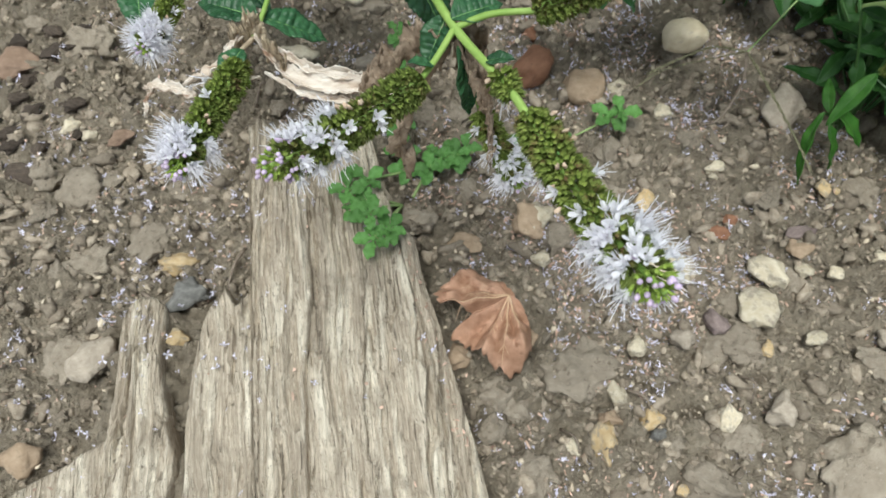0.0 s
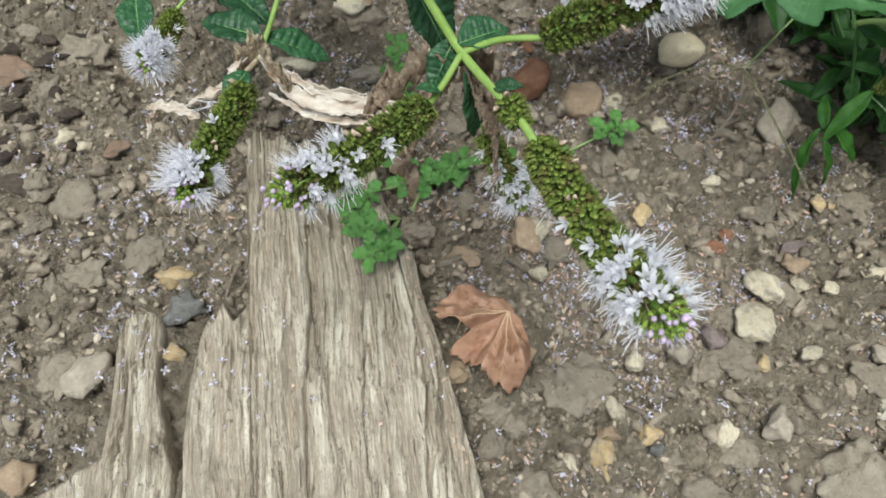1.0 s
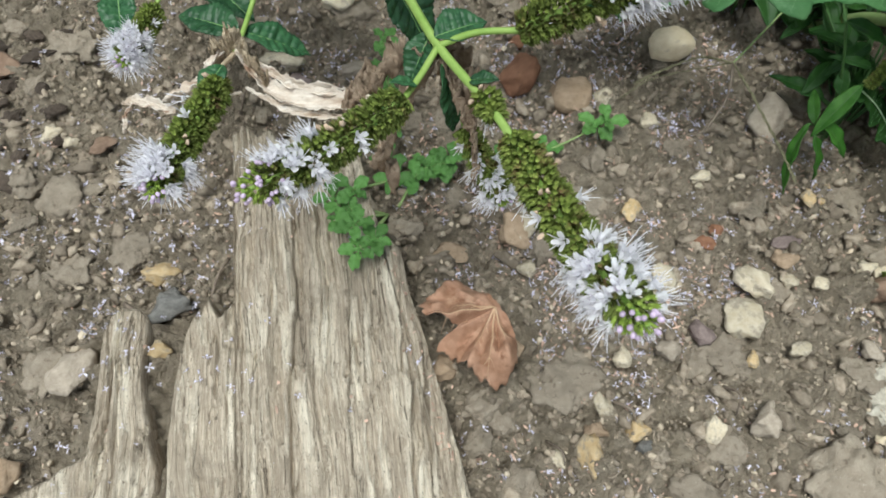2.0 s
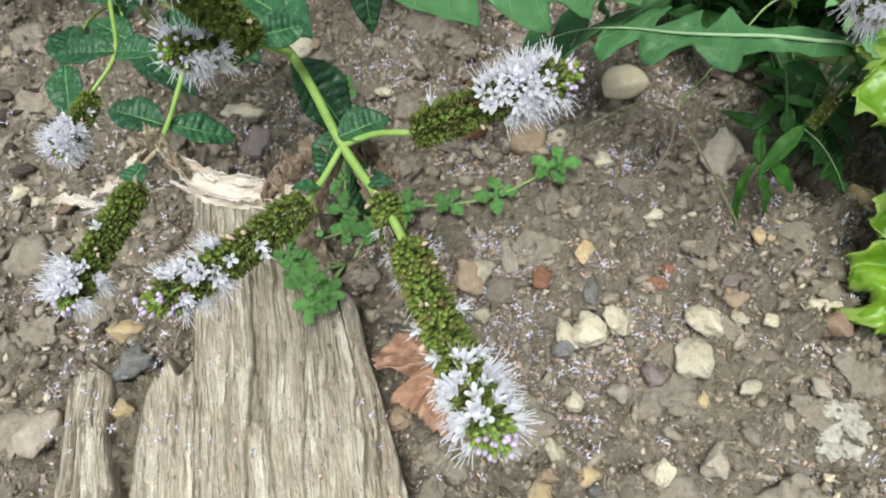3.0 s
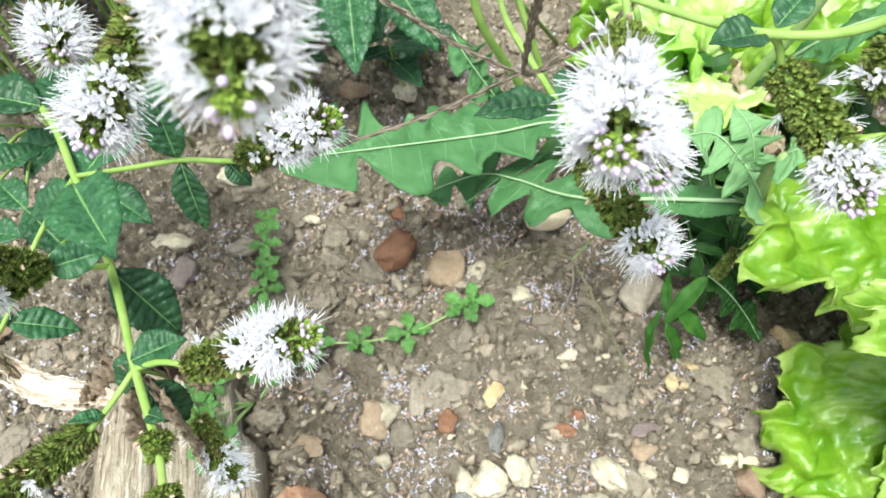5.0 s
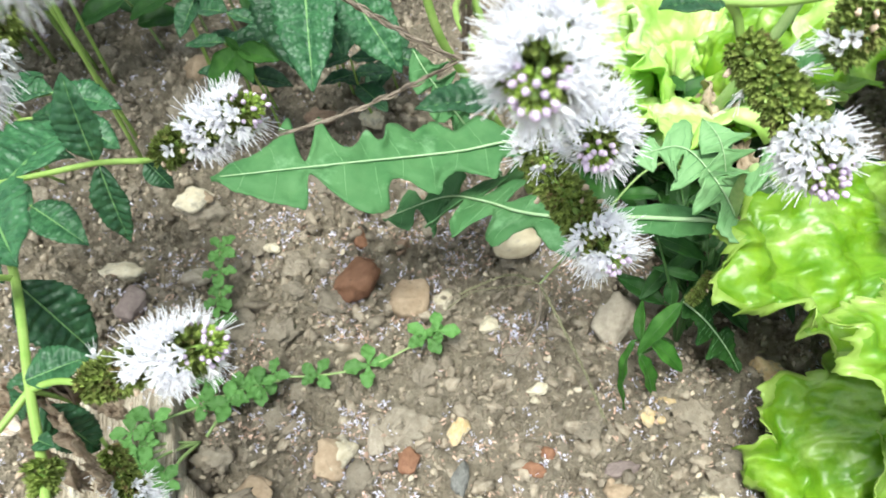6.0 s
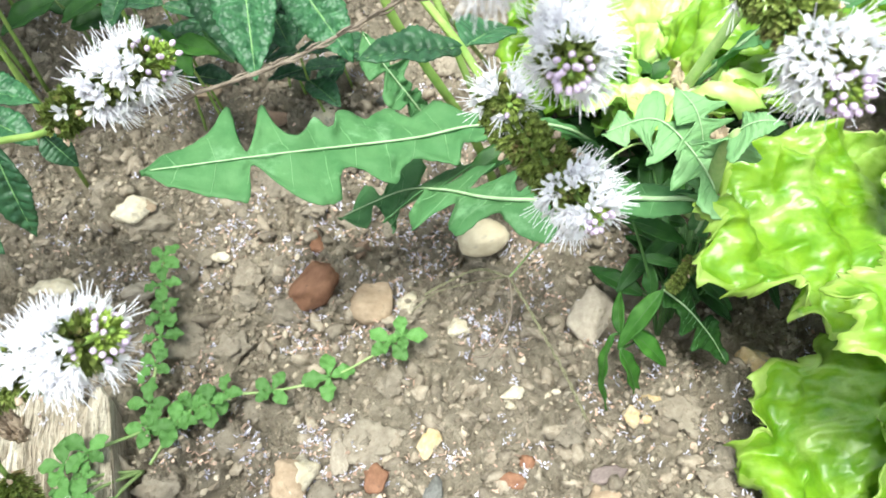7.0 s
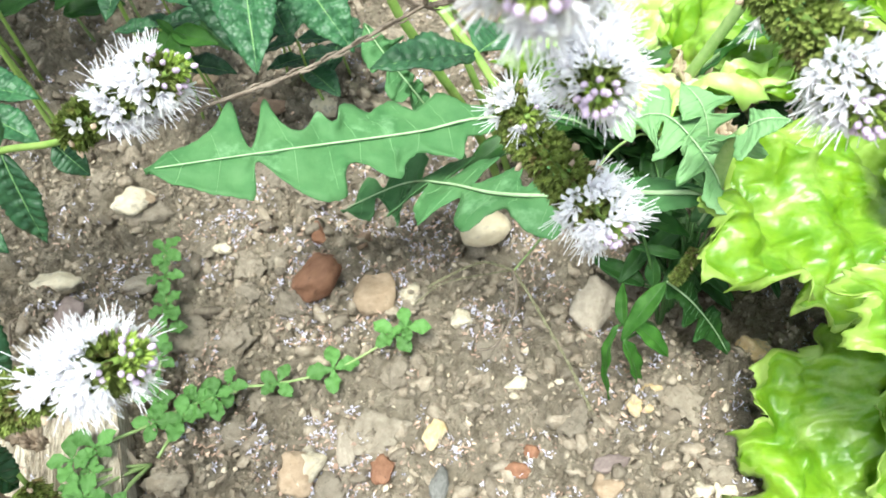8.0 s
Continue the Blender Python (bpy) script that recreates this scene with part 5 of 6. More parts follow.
def thistle_leaf(parent, points, width, squeeze=1.0, seed=0, deep=0, up=(0, 0, 1), nu=190, nv=6, rib=0.0012, wave=1.0, material=None):
    line = smooth_line(points, 12)
    lengths = np.cumsum([0] + [(b - a).length for a, b in zip(line, line[1:])])
    total = lengths[-1]
    half = lobed_half(total, width, squeeze, deep)

    def spot(s):
        k = min(int(np.searchsorted(lengths, s * total, "right")) - 1, len(line) - 2)
        t = (s * total - lengths[k]) / max(1e-6, lengths[k + 1] - lengths[k])
        return line[k].lerp(line[k + 1], t), (line[k + 1] - line[k]).normalized()

    def surface(s, t):
        p, d = spot(s)
        y = Vector(up).cross(d).normalized()
        z = d.cross(y)
        lo, hi = half(s)
        w = (lo if t > 0 else hi) * total * t
        drop = (-0.10 if t > 0 else 0.06) * abs(w) + 0.0060 * wave * noise.noise(Vector((s * 9, t * 1.6, seed))) * abs(t) + 0.0022 * wave * noise.noise(Vector((s * 26, t * 3.0, seed))) - 2.4 * w * w * (0.4 + 0.3 * math.sin(s * 9 + seed))
        return p + y * w - d * abs(w) * 0.12 + z * (drop + 0.0004 * noise.noise(Vector((s * 60, t * 9, seed))))

    v, f = [], []
    for i in range(nu + 1):
        for j in range(-nv, nv + 1):
            v.append(surface(i / nu, j / nv))
    m = 2 * nv + 1
    for i in range(nu):
        for j in range(m - 1):
            f.append((i * m + j, (i + 1) * m + j, (i + 1) * m + j + 1, i * m + j + 1))
    lf = part("leaf", Shape().add(v, f).mesh("leaf", material or THISTLE), parent)
    thicken(lf, 0.0004)
    veins = Shape()
    for k in range(15):
        s = 0.22 + 0.052 * k
        for side in (-1, 1):
            reach = 0.85 * max(half(s)[side < 0], half(min(1, s + 0.02))[side < 0]) * total
            line_of = []
            for n in range(7):
                q = s + 0.022 * n / 6
                w = half(q)[side < 0] * total
                line_of.append(surface(q, side * min(0.92, reach * n / 6 / max(w, 1e-5))) + Vector((0, 0, 0.00025)))
            if reach > 0.006:
                veins.add(*tube(line_of, 0.00022, 4, 0.00008))
    part("vein_network", veins.mesh("vein_network", THISTLEVEIN), lf)
    pts = [spot(k / 40 * 0.985)[0] + Vector((0, 0, 0.0013)) for k in range(41)]
    part("midrib", Shape().add(*tube(pts, rib, 8, rib * 0.22)).mesh("midrib", THISTLERIB), lf, label="pale green midrib")
    return lf


thistle = thing("sow_thistle", (0.24, 0.33, 0.0), label="sow thistle with deeply cut green leaves and pale midribs", category="weed")
thistle_leaf(thistle, [(0.235, 0.335, 0.01), (0.195, 0.318, 0.065), (0.150, 0.302, 0.088), (0.120, 0.292, 0.093), (0.070, 0.272, 0.110), (0.020, 0.259, 0.119)], 1.0, 1.0, 1, rib=0.0010, wave=0.8)
thistle_leaf(thistle, [(0.2400, 0.2560, 0.060), (0.2352, 0.2521, 0.0850), (0.2121, 0.2495, 0.0930), (0.1879, 0.2456, 0.1010), (0.1656, 0.2433, 0.1050), (0.1477, 0.2521, 0.0980), (0.1310, 0.2733, 0.0800), (0.1117, 0.2950, 0.0560), (0.0801, 0.2930, 0.0420)], 0.95, 0.92, 2, 1, wave=0.6)
thistle_leaf(thistle, [(0.236, 0.252, 0.085), (0.2320, 0.2440, 0.104), (0.2210, 0.2540, 0.118), (0.2102, 0.2640, 0.122), (0.1928, 0.2652, 0.115)], 0.66, 0.50, 3, 1, rib=0.0005, wave=0.35, material=PALETHISTLE)
thistle_leaf(thistle, [(0.236, 0.252, 0.080), (0.2290, 0.2540, 0.112), (0.2250, 0.2620, 0.126), (0.2200, 0.2740, 0.128)], 0.45, 0.40, 8, rib=0.0004, wave=0.3, material=PALETHISTLE)
thistle_leaf(thistle, [(0.2306, 0.2450, 0.120), (0.2294, 0.2400, 0.136), (0.2340, 0.2380, 0.143), (0.2430, 0.2370, 0.143)], 0.45, 0.45, 9, rib=0.0004, wave=0.3, material=PALETHISTLE)
stalk(thistle, "stem", [(0.242, 0.330, -0.01), (0.243, 0.290, 0.040), (0.238, 0.255, 0.075), (0.2306, 0.2450, 0.120), (0.2294, 0.2376, 0.139)], 0.0034, 0.0026, WEEDSTEM)
thistle_leaf(thistle, [(0.252, 0.340, 0.06), (0.285, 0.325, 0.12), (0.320, 0.300, 0.150), (0.345, 0.27, 0.16)], 1.0, 0.8, 5)
stalk(thistle, "stem", [(0.242, 0.335, -0.01), (0.250, 0.335, 0.06), (0.266, 0.328, 0.13), (0.285, 0.33, 0.22)], 0.0032, 0.0022, WEEDSTEM)
shoot = thing("sow_thistle", (0.155, 0.33, 0.0), label="young sow thistle stems rising behind the long leaf", category="weed")
stalk(shoot, "stem", [(0.165, 0.345, -0.01), (0.147, 0.329, 0.06), (0.126, 0.318, 0.115), (0.114, 0.312, 0.150), (0.105, 0.32, 0.20)], 0.0026, 0.0017, STEM)
stalk(shoot, "stem", [(0.172, 0.345, -0.01), (0.156, 0.330, 0.06), (0.142, 0.326, 0.11), (0.130, 0.335, 0.15), (0.122, 0.35, 0.20)], 0.0020, 0.0014, STEM)
thistle_leaf(shoot, [(0.145, 0.335, 0.02), (0.125, 0.330, 0.07), (0.108, 0.335, 0.10), (0.100, 0.345, 0.11)], 0.5, 0.5, 6, rib=0.0009)


# ---- lettuces ----
def saw(a):
    return 2 * abs((a / math.pi) % 2 - 1) - 1


def lettuce_leaf(parent, base, tip, width, up=(0, 0, 1), cup=0.25, arch=0.25, frill=0.010, seed=0, rings=40, spokes=260, material=None, jag=1.0):
    """A broad leaf: softly crinkled between its side veins, ruffled and sharply toothed along its rim."""
    base, tip = Vector(base), Vector(tip)
    length = (tip - base).length
    m = frame_at(base, tip, up)
    rng = random.Random(seed)
    ph = [rng.uniform(0, 6) for _ in range(8)]

    def bumpy(x, y, k, shift=0.0):
        return noise.noise(Vector((x * k, y * k, seed * 2.3 + shift)))

    def surface(x, y, rim):
        s, t = x / length, 2 * y / width
        z = cup * width / 2 * t * t + arch * length * (s - s * s)
        z += 0.6 * frill * rim * (1.9 * bumpy(x, y, 55, 1.4) + 1.1 * bumpy(x, y, 120, 3.1))
        # folds that run out along the side veins
        along = (abs(y) * 0.75 - x) * 150
        z += 0.0030 * noise.noise(Vector((along, (x + abs(y)) * 26, seed * 1.7 + (y > 0)))) * min(1, abs(y) / 0.006)
        near, far = noise.voronoi(Vector((x * 125 + 0.6 * bumpy(x, y, 80, 5.0), y * 135 + 0.6 * bumpy(x, y, 80, 9.0), seed * 1.3)))[0][:2]
        edge = min(1.0, (far - near) * 1.5)
        z += 0.0021 * edge * (2 - edge) * (1 - math.exp(-(y / 0.005) ** 2)) * (0.55 + 0.9 * bumpy(x, y, 30, 7.0))
        return z + 0.0085 * bumpy(x, y, 40) + 0.0034 * bumpy(x, y, 105, 2.2) + 0.0015 * bumpy(x, y, 240, 6.6)

    v, f, slots = [(0, 0, 0)], [], []
    for i in range(spokes + 1):
        a = (2 * i / spokes - 1) * 0.88 * math.pi
        q = a * 5.2
        lobing = 0.030 * math.sin(q * 0.8 + ph[0]) + 0.030 * math.sin(q * 2.1 + ph[1]) + 0.018 * math.sin(q * 4.3 + ph[4])
        uneven = 0.6 + 0.8 * noise.noise(Vector((q * 1.3, seed, 4.0)))
        teeth = jag * (0.040 * uneven * max(0, saw(q * 9.7 + 1.6 * math.sin(q * 1.9) + ph[2])) ** 1.5 + 0.014 * max(0, saw(q * 23.3 + ph[7])) ** 1.3)
        px, py = length * (0.46 + 0.54 * math.cos(a)), width / 2 * math.sin(a)
        for k in range(1, rings + 1):
            r = (k / rings) ** 0.75
            rim = max(0, (r - 0.60) / 0.40) ** 1.4
            grow = r * (1 + lobing * r * r + teeth * max(0, (r - 0.91) / 0.09))
            x, y = px * grow, py * grow
            shift = rim * frill * 0.55
            v.append((x + shift * bumpy(x, y, 110, 9.0), y + shift * bumpy(x, y, 110, 19.0), surface(x, y, rim)))
    for i in range(spokes):
        a, b = 1 + i * rings, 1 + (i + 1) * rings
        f.append((0, a, b))
        slots.append(0)
        for k in range(rings - 1):
            f.append((a + k, a + k + 1, b + k + 1, b + k))
            slots.append(int(k + 1 > rings - 2.2 - 1.6 * noise.noise(Vector((i * 0.09, seed, 0)))))
    form = Shape().add(v, f)
    form.m = slots
    lf = part("leaf", form.mesh("leaf", material or LETTUCE, material or LETTUCELITRIM), parent, m)
    thicken(lf, 0.0006)
    pts = [Vector((length * k / 24 * 0.55, 0, surface(length * k / 24 * 0.55, 0, 0) - 0.0010)) for k in range(25)]
    part("rib", Shape().add(*tube(pts, 0.0026, 8, 0.0004)).mesh("rib", LETTUCERIB), lf, m, "pale green rib")
    return lf


lettuce = thing("lettuce", (0.37, 0.225, 0), label="bright yellow-green lettuce with frilled spreading leaves", category="lettuce", group="lettuces")
lettuce_leaf(lettuce, (0.350, 0.252, 0.060), (0.226, 0.226, 0.093), 0.086, (0.0, -0.25, 1), 0.10, 0.12, 0.013, 1)
lettuce_leaf(lettuce, (0.370, 0.190, 0.035), (0.243, 0.157, 0.012), 0.092, (-0.1, -0.45, 1), 0.10, 0.16, 0.013, 2)
lettuce_leaf(lettuce, (0.345, 0.165, 0.105), (0.249, 0.182, 0.122), 0.064, (-0.1, -0.3, 1), 0.15, 0.10, 0.008, 3)
lettuce_leaf(lettuce, (0.375, 0.200, 0.03), (0.300, 0.100, 0.008), 0.095, (0, -0.2, 1), 0.2, 0.22, 0.009, 4)
lettuce_leaf(lettuce, (0.375, 0.250, 0.05), (0.310, 0.262, 0.125), 0.085, (-0.3, -0.6, 1), 0.3, 0.10, 0.012, 5)
lettuce_leaf(lettuce, (0.385, 0.235, 0.05), (0.350, 0.205, 0.130), 0.085, (-0.3, -0.7, 1), 0.3, 0.10, 0.012, 6)
lettuce_leaf(lettuce, (0.390, 0.260, 0.05), (0.440, 0.190, 0.090), 0.100, (0.2, -0.2, 1), 0.3, 0.2, 0.010, 7)
lettuce_leaf(lettuce, (0.385, 0.265, 0.05), (0.400, 0.350, 0.080), 0.100, (0, 0.3, 1), 0.3, 0.2, 0.010, 8)
far_lettuce = thing("lettuce", (0.245, 0.385, 0), label="pale yellow-green lettuce behind the sow thistle", category="lettuce", group="lettuces")
rng = random.Random(9)
for k in range(14):
    a, ring = k * 2.4 + rng.uniform(-0.2, 0.2), k // 6
    out, high = (0.094, 0.080, 0.05)[ring] * rng.uniform(0.85, 1.1), (0.040, 0.075, 0.100)[ring] + rng.uniform(-0.012, 0.012)
    if ring == 0 and math.sin(a) < 0.1:
        out, high = out * 0.9, high + 0.060
    lettuce_leaf(far_lettuce, (0.250 + 0.012 * math.cos(a), 0.382 + 0.012 * math.sin(a), high * 0.5), (0.250 + out * math.cos(a), 0.382 + out * math.sin(a), high),
                 (0.115, 0.100, 0.075)[ring], (0.15 * math.cos(a + 3.14) + rng.uniform(-0.2, 0.2), 0.15 * math.sin(a + 3.14) - 0.15, 1), 0.10, 0.30, 0.013, 20 + k, 18, 150, jag=0.5, material=LETTUCE if k % 4 == 1 else LITLETTUCE)
back_lettuce = thing("lettuce", (0.43, 0.42, 0), label="leafy green lettuce at the back of the bed", category="lettuce", group="lettuces")
for k in range(9):
    a = k * 2.4
    out = 0.10 if k < 6 else 0.05
    lettuce_leaf(back_lettuce, (0.43 + 0.01 * math.cos(a), 0.42 + 0.01 * math.sin(a), 0.02), (0.43 + out * math.cos(a), 0.42 + out * math.sin(a), 0.08 if k < 6 else 0.13), 0.095, (0, -0.2, 1), 0.35, 0.2, 0.010, 40 + k, 16, 130)


# ---- low weeds on the soil ----
def round_half(s):
    return 0.31 * max(0.0, math.sin(math.pi * min(1, 0.04 + s ** 1.3 * 0.96))) ** 0.72 * (0.35 + 0.65 * min(1, s / 0.5)) + 0.008


WEED_LEAF = [Shape().add(*blade(1.0, round_half, 12, 3, 0.30, a, 0.09, seed=k)).mesh("leaf", WEED) for k, a in enumerate((0.08, 0.2, 0.3))]


def whorl(weed, x, y, z, size, leaves=5, spin=0.0, lift=0.25, seed=0):
    rng = random.Random(seed)
    for k in range(leaves):
        a = spin + 2 * math.pi * k / leaves + rng.uniform(-0.25, 0.25)
        L = size * rng.uniform(0.8, 1.15)
        m = Matrix.Translation((x, y, z)) @ Euler((rng.uniform(-0.35, 0.35), -lift - rng.uniform(-0.2, 0.3), a)).to_matrix().to_4x4() @ Matrix.Scale(L, 4)
        part("leaf", WEED_LEAF[k % 3], weed, m)


def creeper(points, whorls, label, size=0.0106):
    points = [(x, y, max(z, 0.0185 if on_plank(x, y, 0.004) else bed(x, y, 0.003) + 0.0015)) for x, y, z in points]
    weed = thing("creeping_weed", (points[0][0], points[0][1], 0), label=label, category="weed", group="creeping weeds")
    stalk(weed, "stem", points, 0.0008, 0.0006, WEEDSTEM, 6)
    line = smooth_line(points, 12)
    for k, t in enumerate(whorls):
        p = line[min(len(line) - 1, int(t * (len(line) - 1)))]
        whorl(weed, p.x, p.y, p.z + 0.001, size * (1.0 if k % 3 else 1.12), 4, k * 0.8, 0.12, k + int(points[0][0] * 1e4))
    return weed


creeper([(-0.038, 0.188, 0.012), (-0.028, 0.194, 0.010), (-0.010, 0.207, 0.007), (0.006, 0.217, 0.005), (0.018, 0.222, 0.005), (0.040, 0.222, 0.005), (0.058, 0.2245, 0.004), (0.075, 0.229, 0.004), (0.090, 0.236, 0.005), (0.107, 0.244, 0.009)],
        (0.0, 0.11, 0.23, 0.35, 0.47, 0.59, 0.75, 0.97, 1.0), "creeping weed with whorls of rounded green leaves on soil")
creeper([(-0.012, 0.212, 0.006), (-0.013, 0.238, 0.006), (-0.013, 0.256, 0.007), (-0.015, 0.277, 0.009), (-0.017, 0.297, 0.014)],
        (0.08, 0.28, 0.48, 0.66, 0.84, 1.0), "creeping weed stem with pairs of round leaves")
creeper([(-0.006, 0.190, 0.008), (0.003, 0.211, 0.006), (0.012, 0.216, 0.007), (0.026, 0.219, 0.007)], (0.3, 0.6, 0.8), "short creeping weed shoot with rounded leaves")
tuft = thing("creeping_weed", (-0.03, 0.18, 0.014), label="tuft of rounded bright green leaves growing over the plank end", category="weed", group="creeping weeds")
for k, (x, y, z, s) in enumerate([(-0.026, 0.170, 0.026, 0.0105), (-0.016, 0.164, 0.022, 0.0095), (-0.023, 0.158, 0.023, 0.0095), (-0.034, 0.175, 0.021, 0.0070), (-0.029, 0.182, 0.019, 0.0065)]):
    whorl(tuft, x, y, z, s, 5, k, 0.15, 60 + k)
    stalk(tuft, "stem", [(-0.012, 0.190, 0.0), ((x - 0.012) / 2, (y + 0.19) / 2, z * 0.6), (x, y, z)], 0.0008, 0.0006, WEEDSTEM, 6)


def oval_half(w, p=0.8):
    return lambda s: w * max(0.0, math.sin(math.pi * s ** p)) ** 0.8 + 0.004


def broad_leaf(parent, base, tip, width, up=(0, 0, 1), arch=0.2, seed=0, material=None):
    base, tip = Vector(base), Vector(tip)
    length = (tip - base).length * (1 + 0.25 * arch)
    m = frame_at(base, tip, up) @ Matrix.Rotation(-math.atan(arch) * 0.9, 4, "Y")
    lf = part("leaf", Shape().add(*blade(length, oval_half(width), 26, 4, 0.3, arch, 0.02, seed=seed)).mesh("leaf", material or SHADEDLEAF), parent, m)
    thicken(lf, 0.0004)
    part("midrib", Shape().add(*rib_line(length, arch, 0.3, r=length * 0.008)).mesh("midrib", DARKVEIN), lf, m)


dark = thing("broadleaf_weed", (0.235, 0.235, 0), label="dark green weed with curved leaves under the lettuce edge", category="weed")
for k, (b, t, w, u) in enumerate([
        ((0.2210, 0.2325, 0.053), (0.2030, 0.2180, 0.034), 0.135, (-0.5, -0.3, 1)), ((0.2040, 0.2230, 0.035), (0.2070, 0.2410, 0.038), 0.15, (-0.7, 0.0, 1)),
        ((0.2010, 0.2230, 0.035), (0.1985, 0.2060, 0.005), 0.085, (-0.9, 0.1, 0.7)), ((0.2025, 0.2160, 0.034), (0.2125, 0.2060, 0.006), 0.14, (0.5, -0.3, 1)),
        ((0.2080, 0.2235, 0.036), (0.2240, 0.2150, 0.020), 0.17, (0, -0.2, 1)), ((0.2330, 0.2480, 0.048), (0.2150, 0.2530, 0.050), 0.13, (0, -0.4, 1)),
        ((0.2220, 0.2420, 0.035), (0.2220, 0.2510, 0.045), 0.26, (-0.6, -0.3, 1)), ((0.2110, 0.2575, 0.070), (0.2310, 0.2495, 0.064), 0.18, (0, -0.2, 1)),
        ((0.2400, 0.2520, 0.040), (0.2560, 0.2370, 0.030), 0.16, (0.2, -0.4, 1))]):
    broad_leaf(dark, b, t, w, u, 0.2 + 0.1 * (k % 3), k, MIDLEAF if k < 5 else SHADEDLEAF)
    stalk(dark, "stem", [(0.232, 0.240, -0.005), ((b[0] + 0.230) / 2, (b[1] + 0.238) / 2, b[2] * 0.6), b], 0.0008, 0.0006, DARKVEIN, 6)
thistle_leaf(dark, [(0.224, 0.237, 0.045), (0.234, 0.229, 0.040), (0.244, 0.220, 0.030), (0.251, 0.212, 0.020)], 0.42, 0.6, 12, nu=90, nv=4, rib=0.0005, wave=0.5, material=SHADEDLEAF)
rng = random.Random(31)
for k in range(44):
    x, y = rng.uniform(0.222, 0.300), rng.uniform(0.250, 0.325)
    a, L, z = rng.uniform(0, 6.28), rng.uniform(0.016, 0.028), rng.uniform(0.010, 0.048)
    broad_leaf(dark, (x, y, z), (x + L * math.cos(a), y + L * math.sin(a), z * 0.8), rng.uniform(0.12, 0.19), (0, -0.2, 1), 0.25, 100 + k)
    stalk(dark, "stem", [(0.24, 0.245, -0.005), ((x + 0.24) / 2, (y + 0.245) / 2, z * 0.7), (x, y, z)], 0.0008, 0.0006, DARKVEIN, 6)
under = thing("broadleaf_weed", (0.23, 0.33, 0), label="low dark green weed in the shade behind the stones", category="weed")
rng = random.Random(44)
for k in range(60):
    x, y = rng.uniform(0.170, 0.33), rng.uniform(0.322, 0.375)
    a, L, z = rng.uniform(0, 6.28), rng.uniform(0.020, 0.034), rng.uniform(0.012, 0.055)
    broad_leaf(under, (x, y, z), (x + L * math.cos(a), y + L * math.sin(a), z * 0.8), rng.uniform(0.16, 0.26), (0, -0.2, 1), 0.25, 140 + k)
    stalk(under, "stem", [(x + 0.01, y + 0.015, -0.005), (x + 0.004, y + 0.006, z * 0.6), (x, y, z)], 0.0008, 0.0006, DARKVEIN, 6)
spent = thing("mint_plant", (0.262, 0.268, 0), label="short spent mint shoot with a green-brown seed head", category="mint plant", group="flowering mint")
stalk(spent, "stem", [(0.262, 0.268, -0.01), (0.252, 0.258, 0.05), (0.240, 0.246, 0.062), (0.2351, 0.2418, 0.060)], 0.0009, 0.0007, STEM)
spike(spent, (0.236, 0.243, 0.061), (0.2245, 0.2325, 0.052), r=0.0030, bloom=(0.5, 0.9), florets=0, buds=0, stray=0, old=3, seed=61, apex=False, label="spent green-brown seed spike")
back_weed = thing("broadleaf_weed", (-0.08, 0.52, 0), label="dark leafy mint shoots at the shaded back", category="weed")
rng = random.Random(5)
for k in range(16):
    x, y = rng.uniform(-0.22, 0.10), rng.uniform(0.46, 0.58)
    z = rng.uniform(0.04, 0.12)
    stalk(back_weed, "stem", [(x, y + 0.02, -0.01), (x, y + 0.01, z * 0.6), (x, y, z)], 0.0011, 0.0008, WEEDSTEM, 6)
    for q in range(3):
        a = rng.uniform(0, 6.28)
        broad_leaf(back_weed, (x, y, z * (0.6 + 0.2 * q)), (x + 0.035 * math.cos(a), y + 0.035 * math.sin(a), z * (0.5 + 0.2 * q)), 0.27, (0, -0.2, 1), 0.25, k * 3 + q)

young = thing("mint_plant", (0.0, 0.43, 0), label="young leafy mint shoots in the shade, without flowers", category="mint plant", group="flowering mint")
rng = random.Random(91)
for k in range(7):
    x, y, z = rng.uniform(-0.02, 0.085), rng.uniform(0.385, 0.445), rng.uniform(0.045, 0.095)
    line = smooth_line([(x + rng.uniform(-0.01, 0.01), y + 0.02, -0.01), (x, y + 0.01, z * 0.5), (x, y, z)], 6)
    stalk(young, "stem", [line[0], line[6], line[-1]], 0.0010, 0.0007, STEM, 6)
    for q in (7, 9, 12):
        a = rng.uniform(0, 3.14)
        for side in (0, math.pi):
            L = rng.uniform(0.016, 0.032)
            mint_leaf(young, line[q], line[q] + Vector((L * math.cos(a + side), L * math.sin(a + side), rng.uniform(-0.008, 0.004))), rng.uniform(0.24, 0.30), seed=300 + k * 8 + q, fine=(32, 4))

for tip, w in (((0.0230, 0.3720, 0.085), 0.26), ((-0.0140, 0.3640, 0.075), 0.30), ((-0.004, 0.381, 0.094), 0.26), ((0.010, 0.362, 0.080), 0.24)):
    broad_leaf(young, (0.002, 0.378, 0.088), tip, w, (0, -0.4, 1), 0.2, 7, MIDLEAF)
stalk(young, "stem", [(0.004, 0.398, -0.01), (0.003, 0.390, 0.045), (0.002, 0.378, 0.088)], 0.0010, 0.0007, STEM, 6)

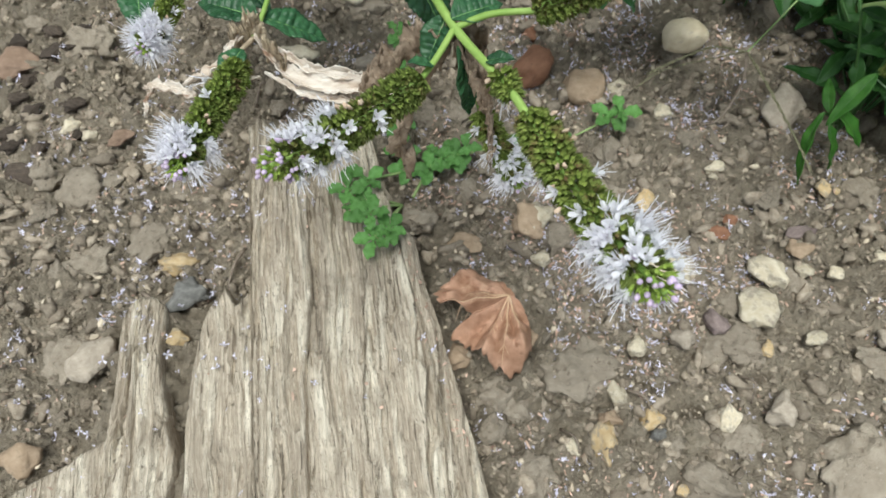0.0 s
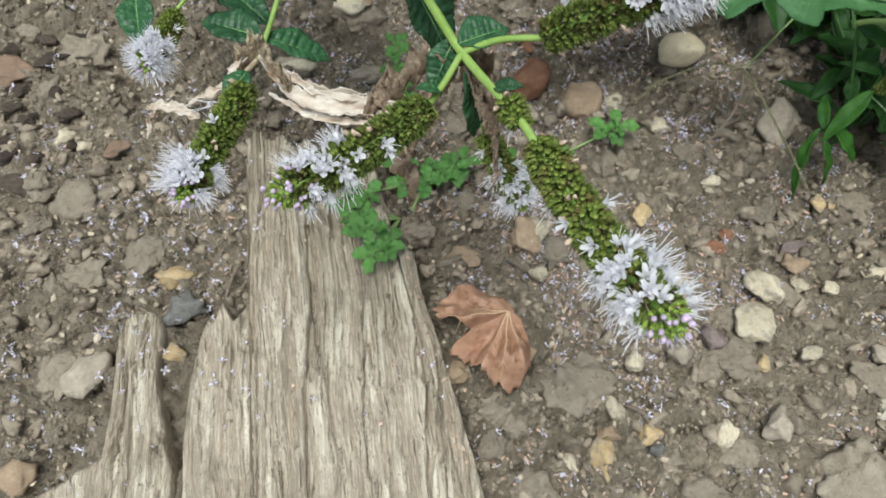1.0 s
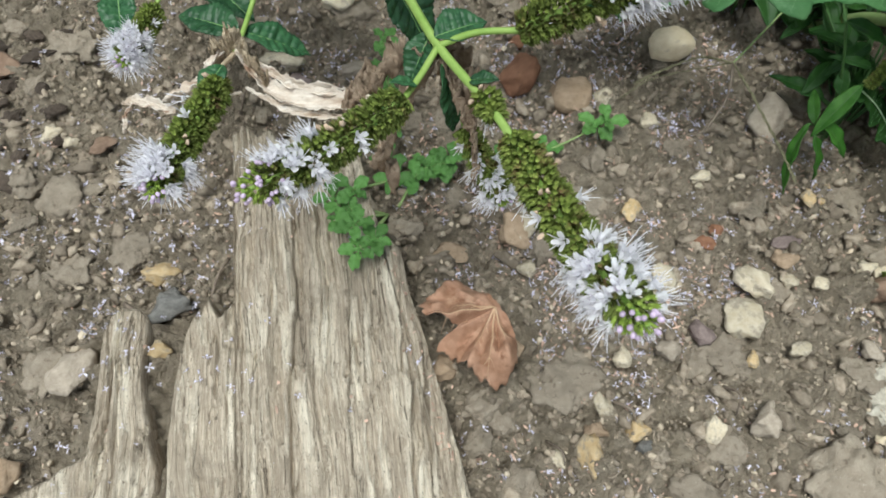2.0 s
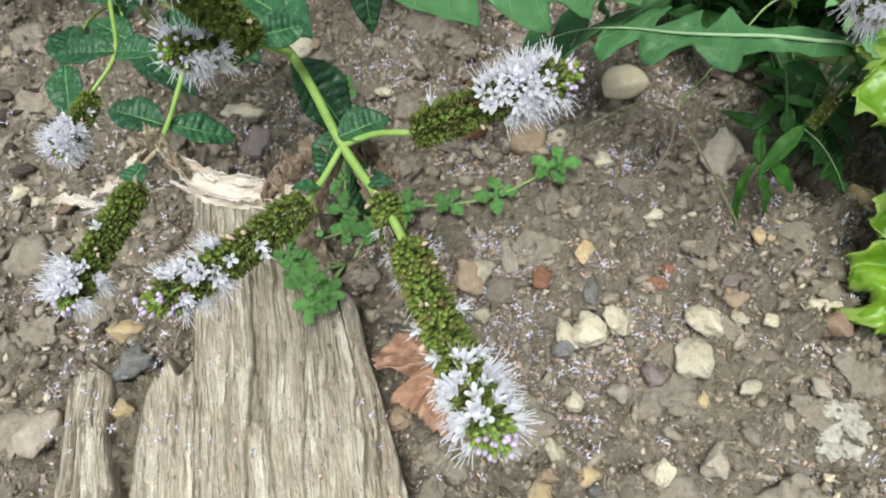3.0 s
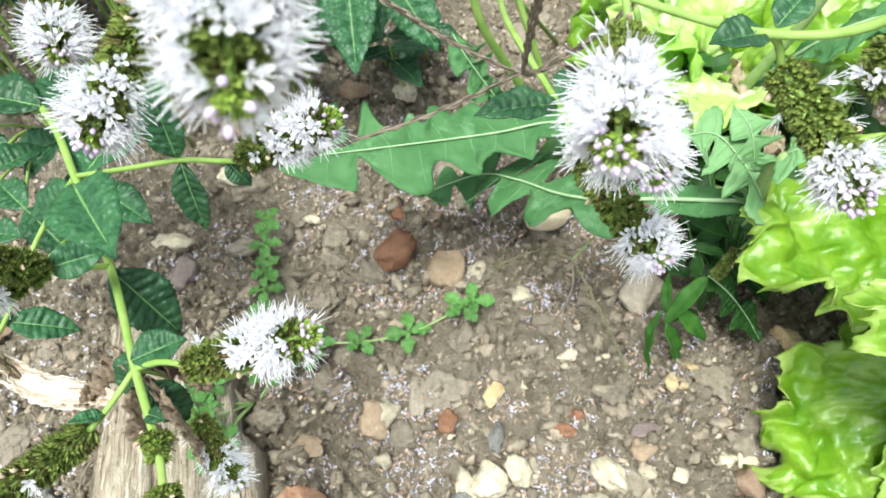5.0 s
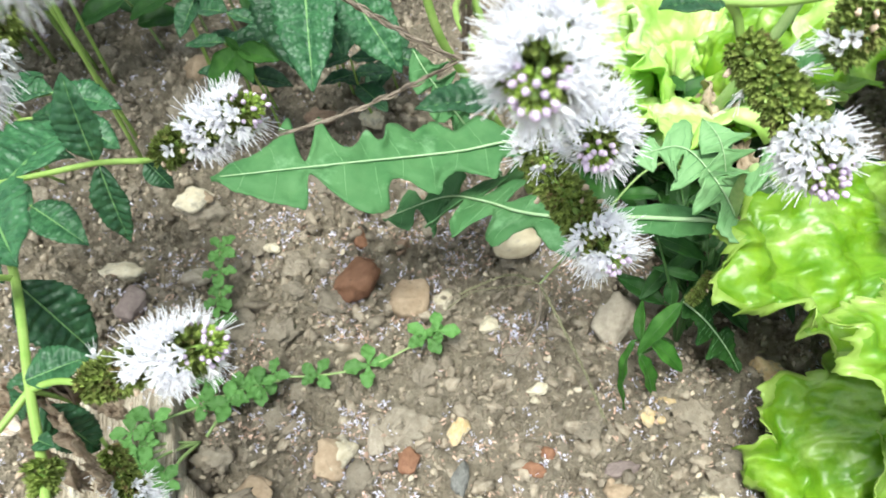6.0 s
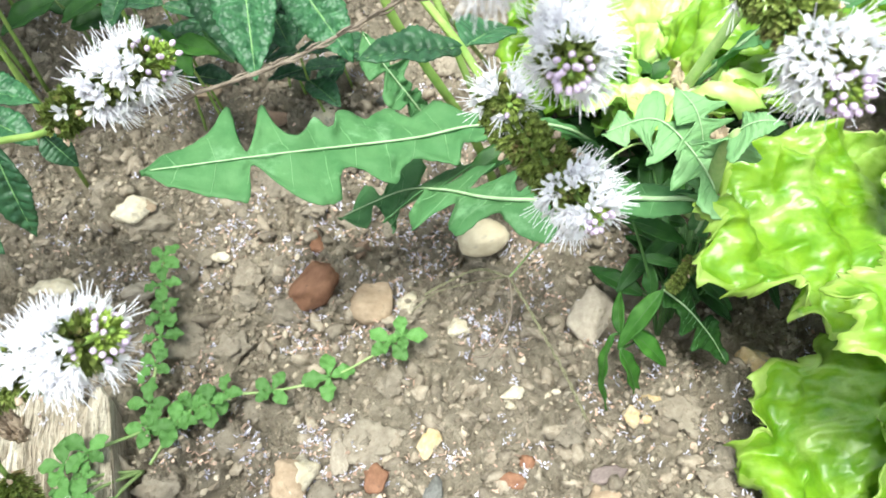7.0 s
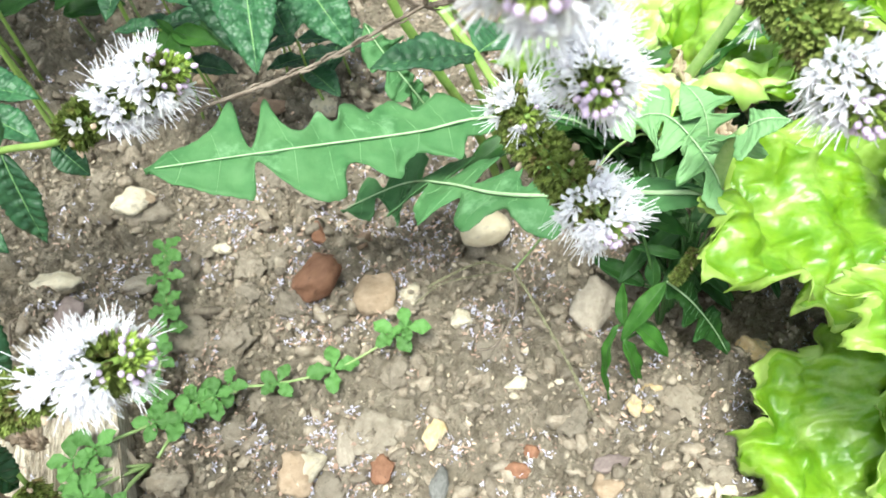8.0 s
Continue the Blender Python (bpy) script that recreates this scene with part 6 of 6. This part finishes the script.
# added foliage, mostly above the view, that shades the soil at back left
thicket = thing("mint_plant", (-0.16, 0.48, 0), label="leafy mint added largely out of view to shade the soil", category="mint plant", group="flowering mint")
rng = random.Random(12)
for k in range(40):
    x, y = (rng.uniform(-0.34, 0.06), rng.uniform(0.44, 0.62)) if k < 22 else (rng.uniform(-0.36, -0.04), rng.uniform(0.37, 0.46))
    lean_x, lean_y, top = rng.uniform(-0.03, 0.03), rng.uniform(-0.05, 0.0), rng.uniform(0.22, 0.40)
    line = smooth_line([(x, y, -0.01), (x + lean_x * 0.4, y + lean_y * 0.3, top * 0.6), (x + lean_x, y + lean_y, top)], 6)
    stalk(thicket, "stem", [line[0], line[6], line[-1]], 0.0014, 0.0009, STEM)
    # stems from 22 on bear leaves only high up, as unseen shade
    for q in (5, 7, 9, 11) if k < 22 else (8, 9, 10, 11, 12):
        a = rng.uniform(0, 3.14)
        for side in (0, math.pi):
            L = rng.uniform(0.028, 0.044)
            mint_leaf(thicket, line[q], line[q] + Vector((L * math.cos(a + side), L * math.sin(a + side), rng.uniform(-0.01, 0.01))), rng.uniform(0.26, 0.34), seed=k * 8 + q, fine=(24, 3))

# a wiry grass that hangs its braided seed spikes over the soil
bent = thing("bent_grass", (0.25, 0.325, 0), label="wiry grass with thin braided seed spikes hanging over soil", category="grass")
stalk(bent, "stem", [(0.250, 0.325, -0.01), (0.235, 0.312, 0.055), (0.211, 0.295, 0.072), (0.185, 0.268, 0.068), (0.1566, 0.2403, 0.0600)], 0.0007, 0.00045, WEEDSTEM, 7)
part("seed_spike", seed_stalk([(0.1566, 0.2403, 0.0600), (0.1446, 0.2507, 0.0520), (0.1288, 0.2539, 0.0380), (0.1198, 0.2551, 0.0280)], 0.00036, 4).mesh("seed_spike", GRASSEED), bent)
part("seed_spike", seed_stalk([(0.1566, 0.2403, 0.0600), (0.1519, 0.2440, 0.0540), (0.1268, 0.2528, 0.0340), (0.1132, 0.2505, 0.0220)], 0.00022, 5).mesh("seed_spike", GRASSEED), bent)
stalk(bent, "hooked_stem", [(0.1566, 0.2403, 0.0600), (0.1572, 0.2330, 0.0500), (0.1550, 0.2275, 0.0420), (0.1470, 0.2190, 0.0340), (0.1390, 0.2180, 0.0325)], 0.00075, 0.00055, DRYTWIG, 7, label="dry brown hooked stem end")
part("seed_spike", seed_stalk([(0.1566, 0.2403, 0.0600), (0.1650, 0.2226, 0.0550), (0.1738, 0.2021, 0.0490), (0.1807, 0.1825, 0.0440)], 0.00042, 7).mesh("seed_spike", GRASSEED), bent)
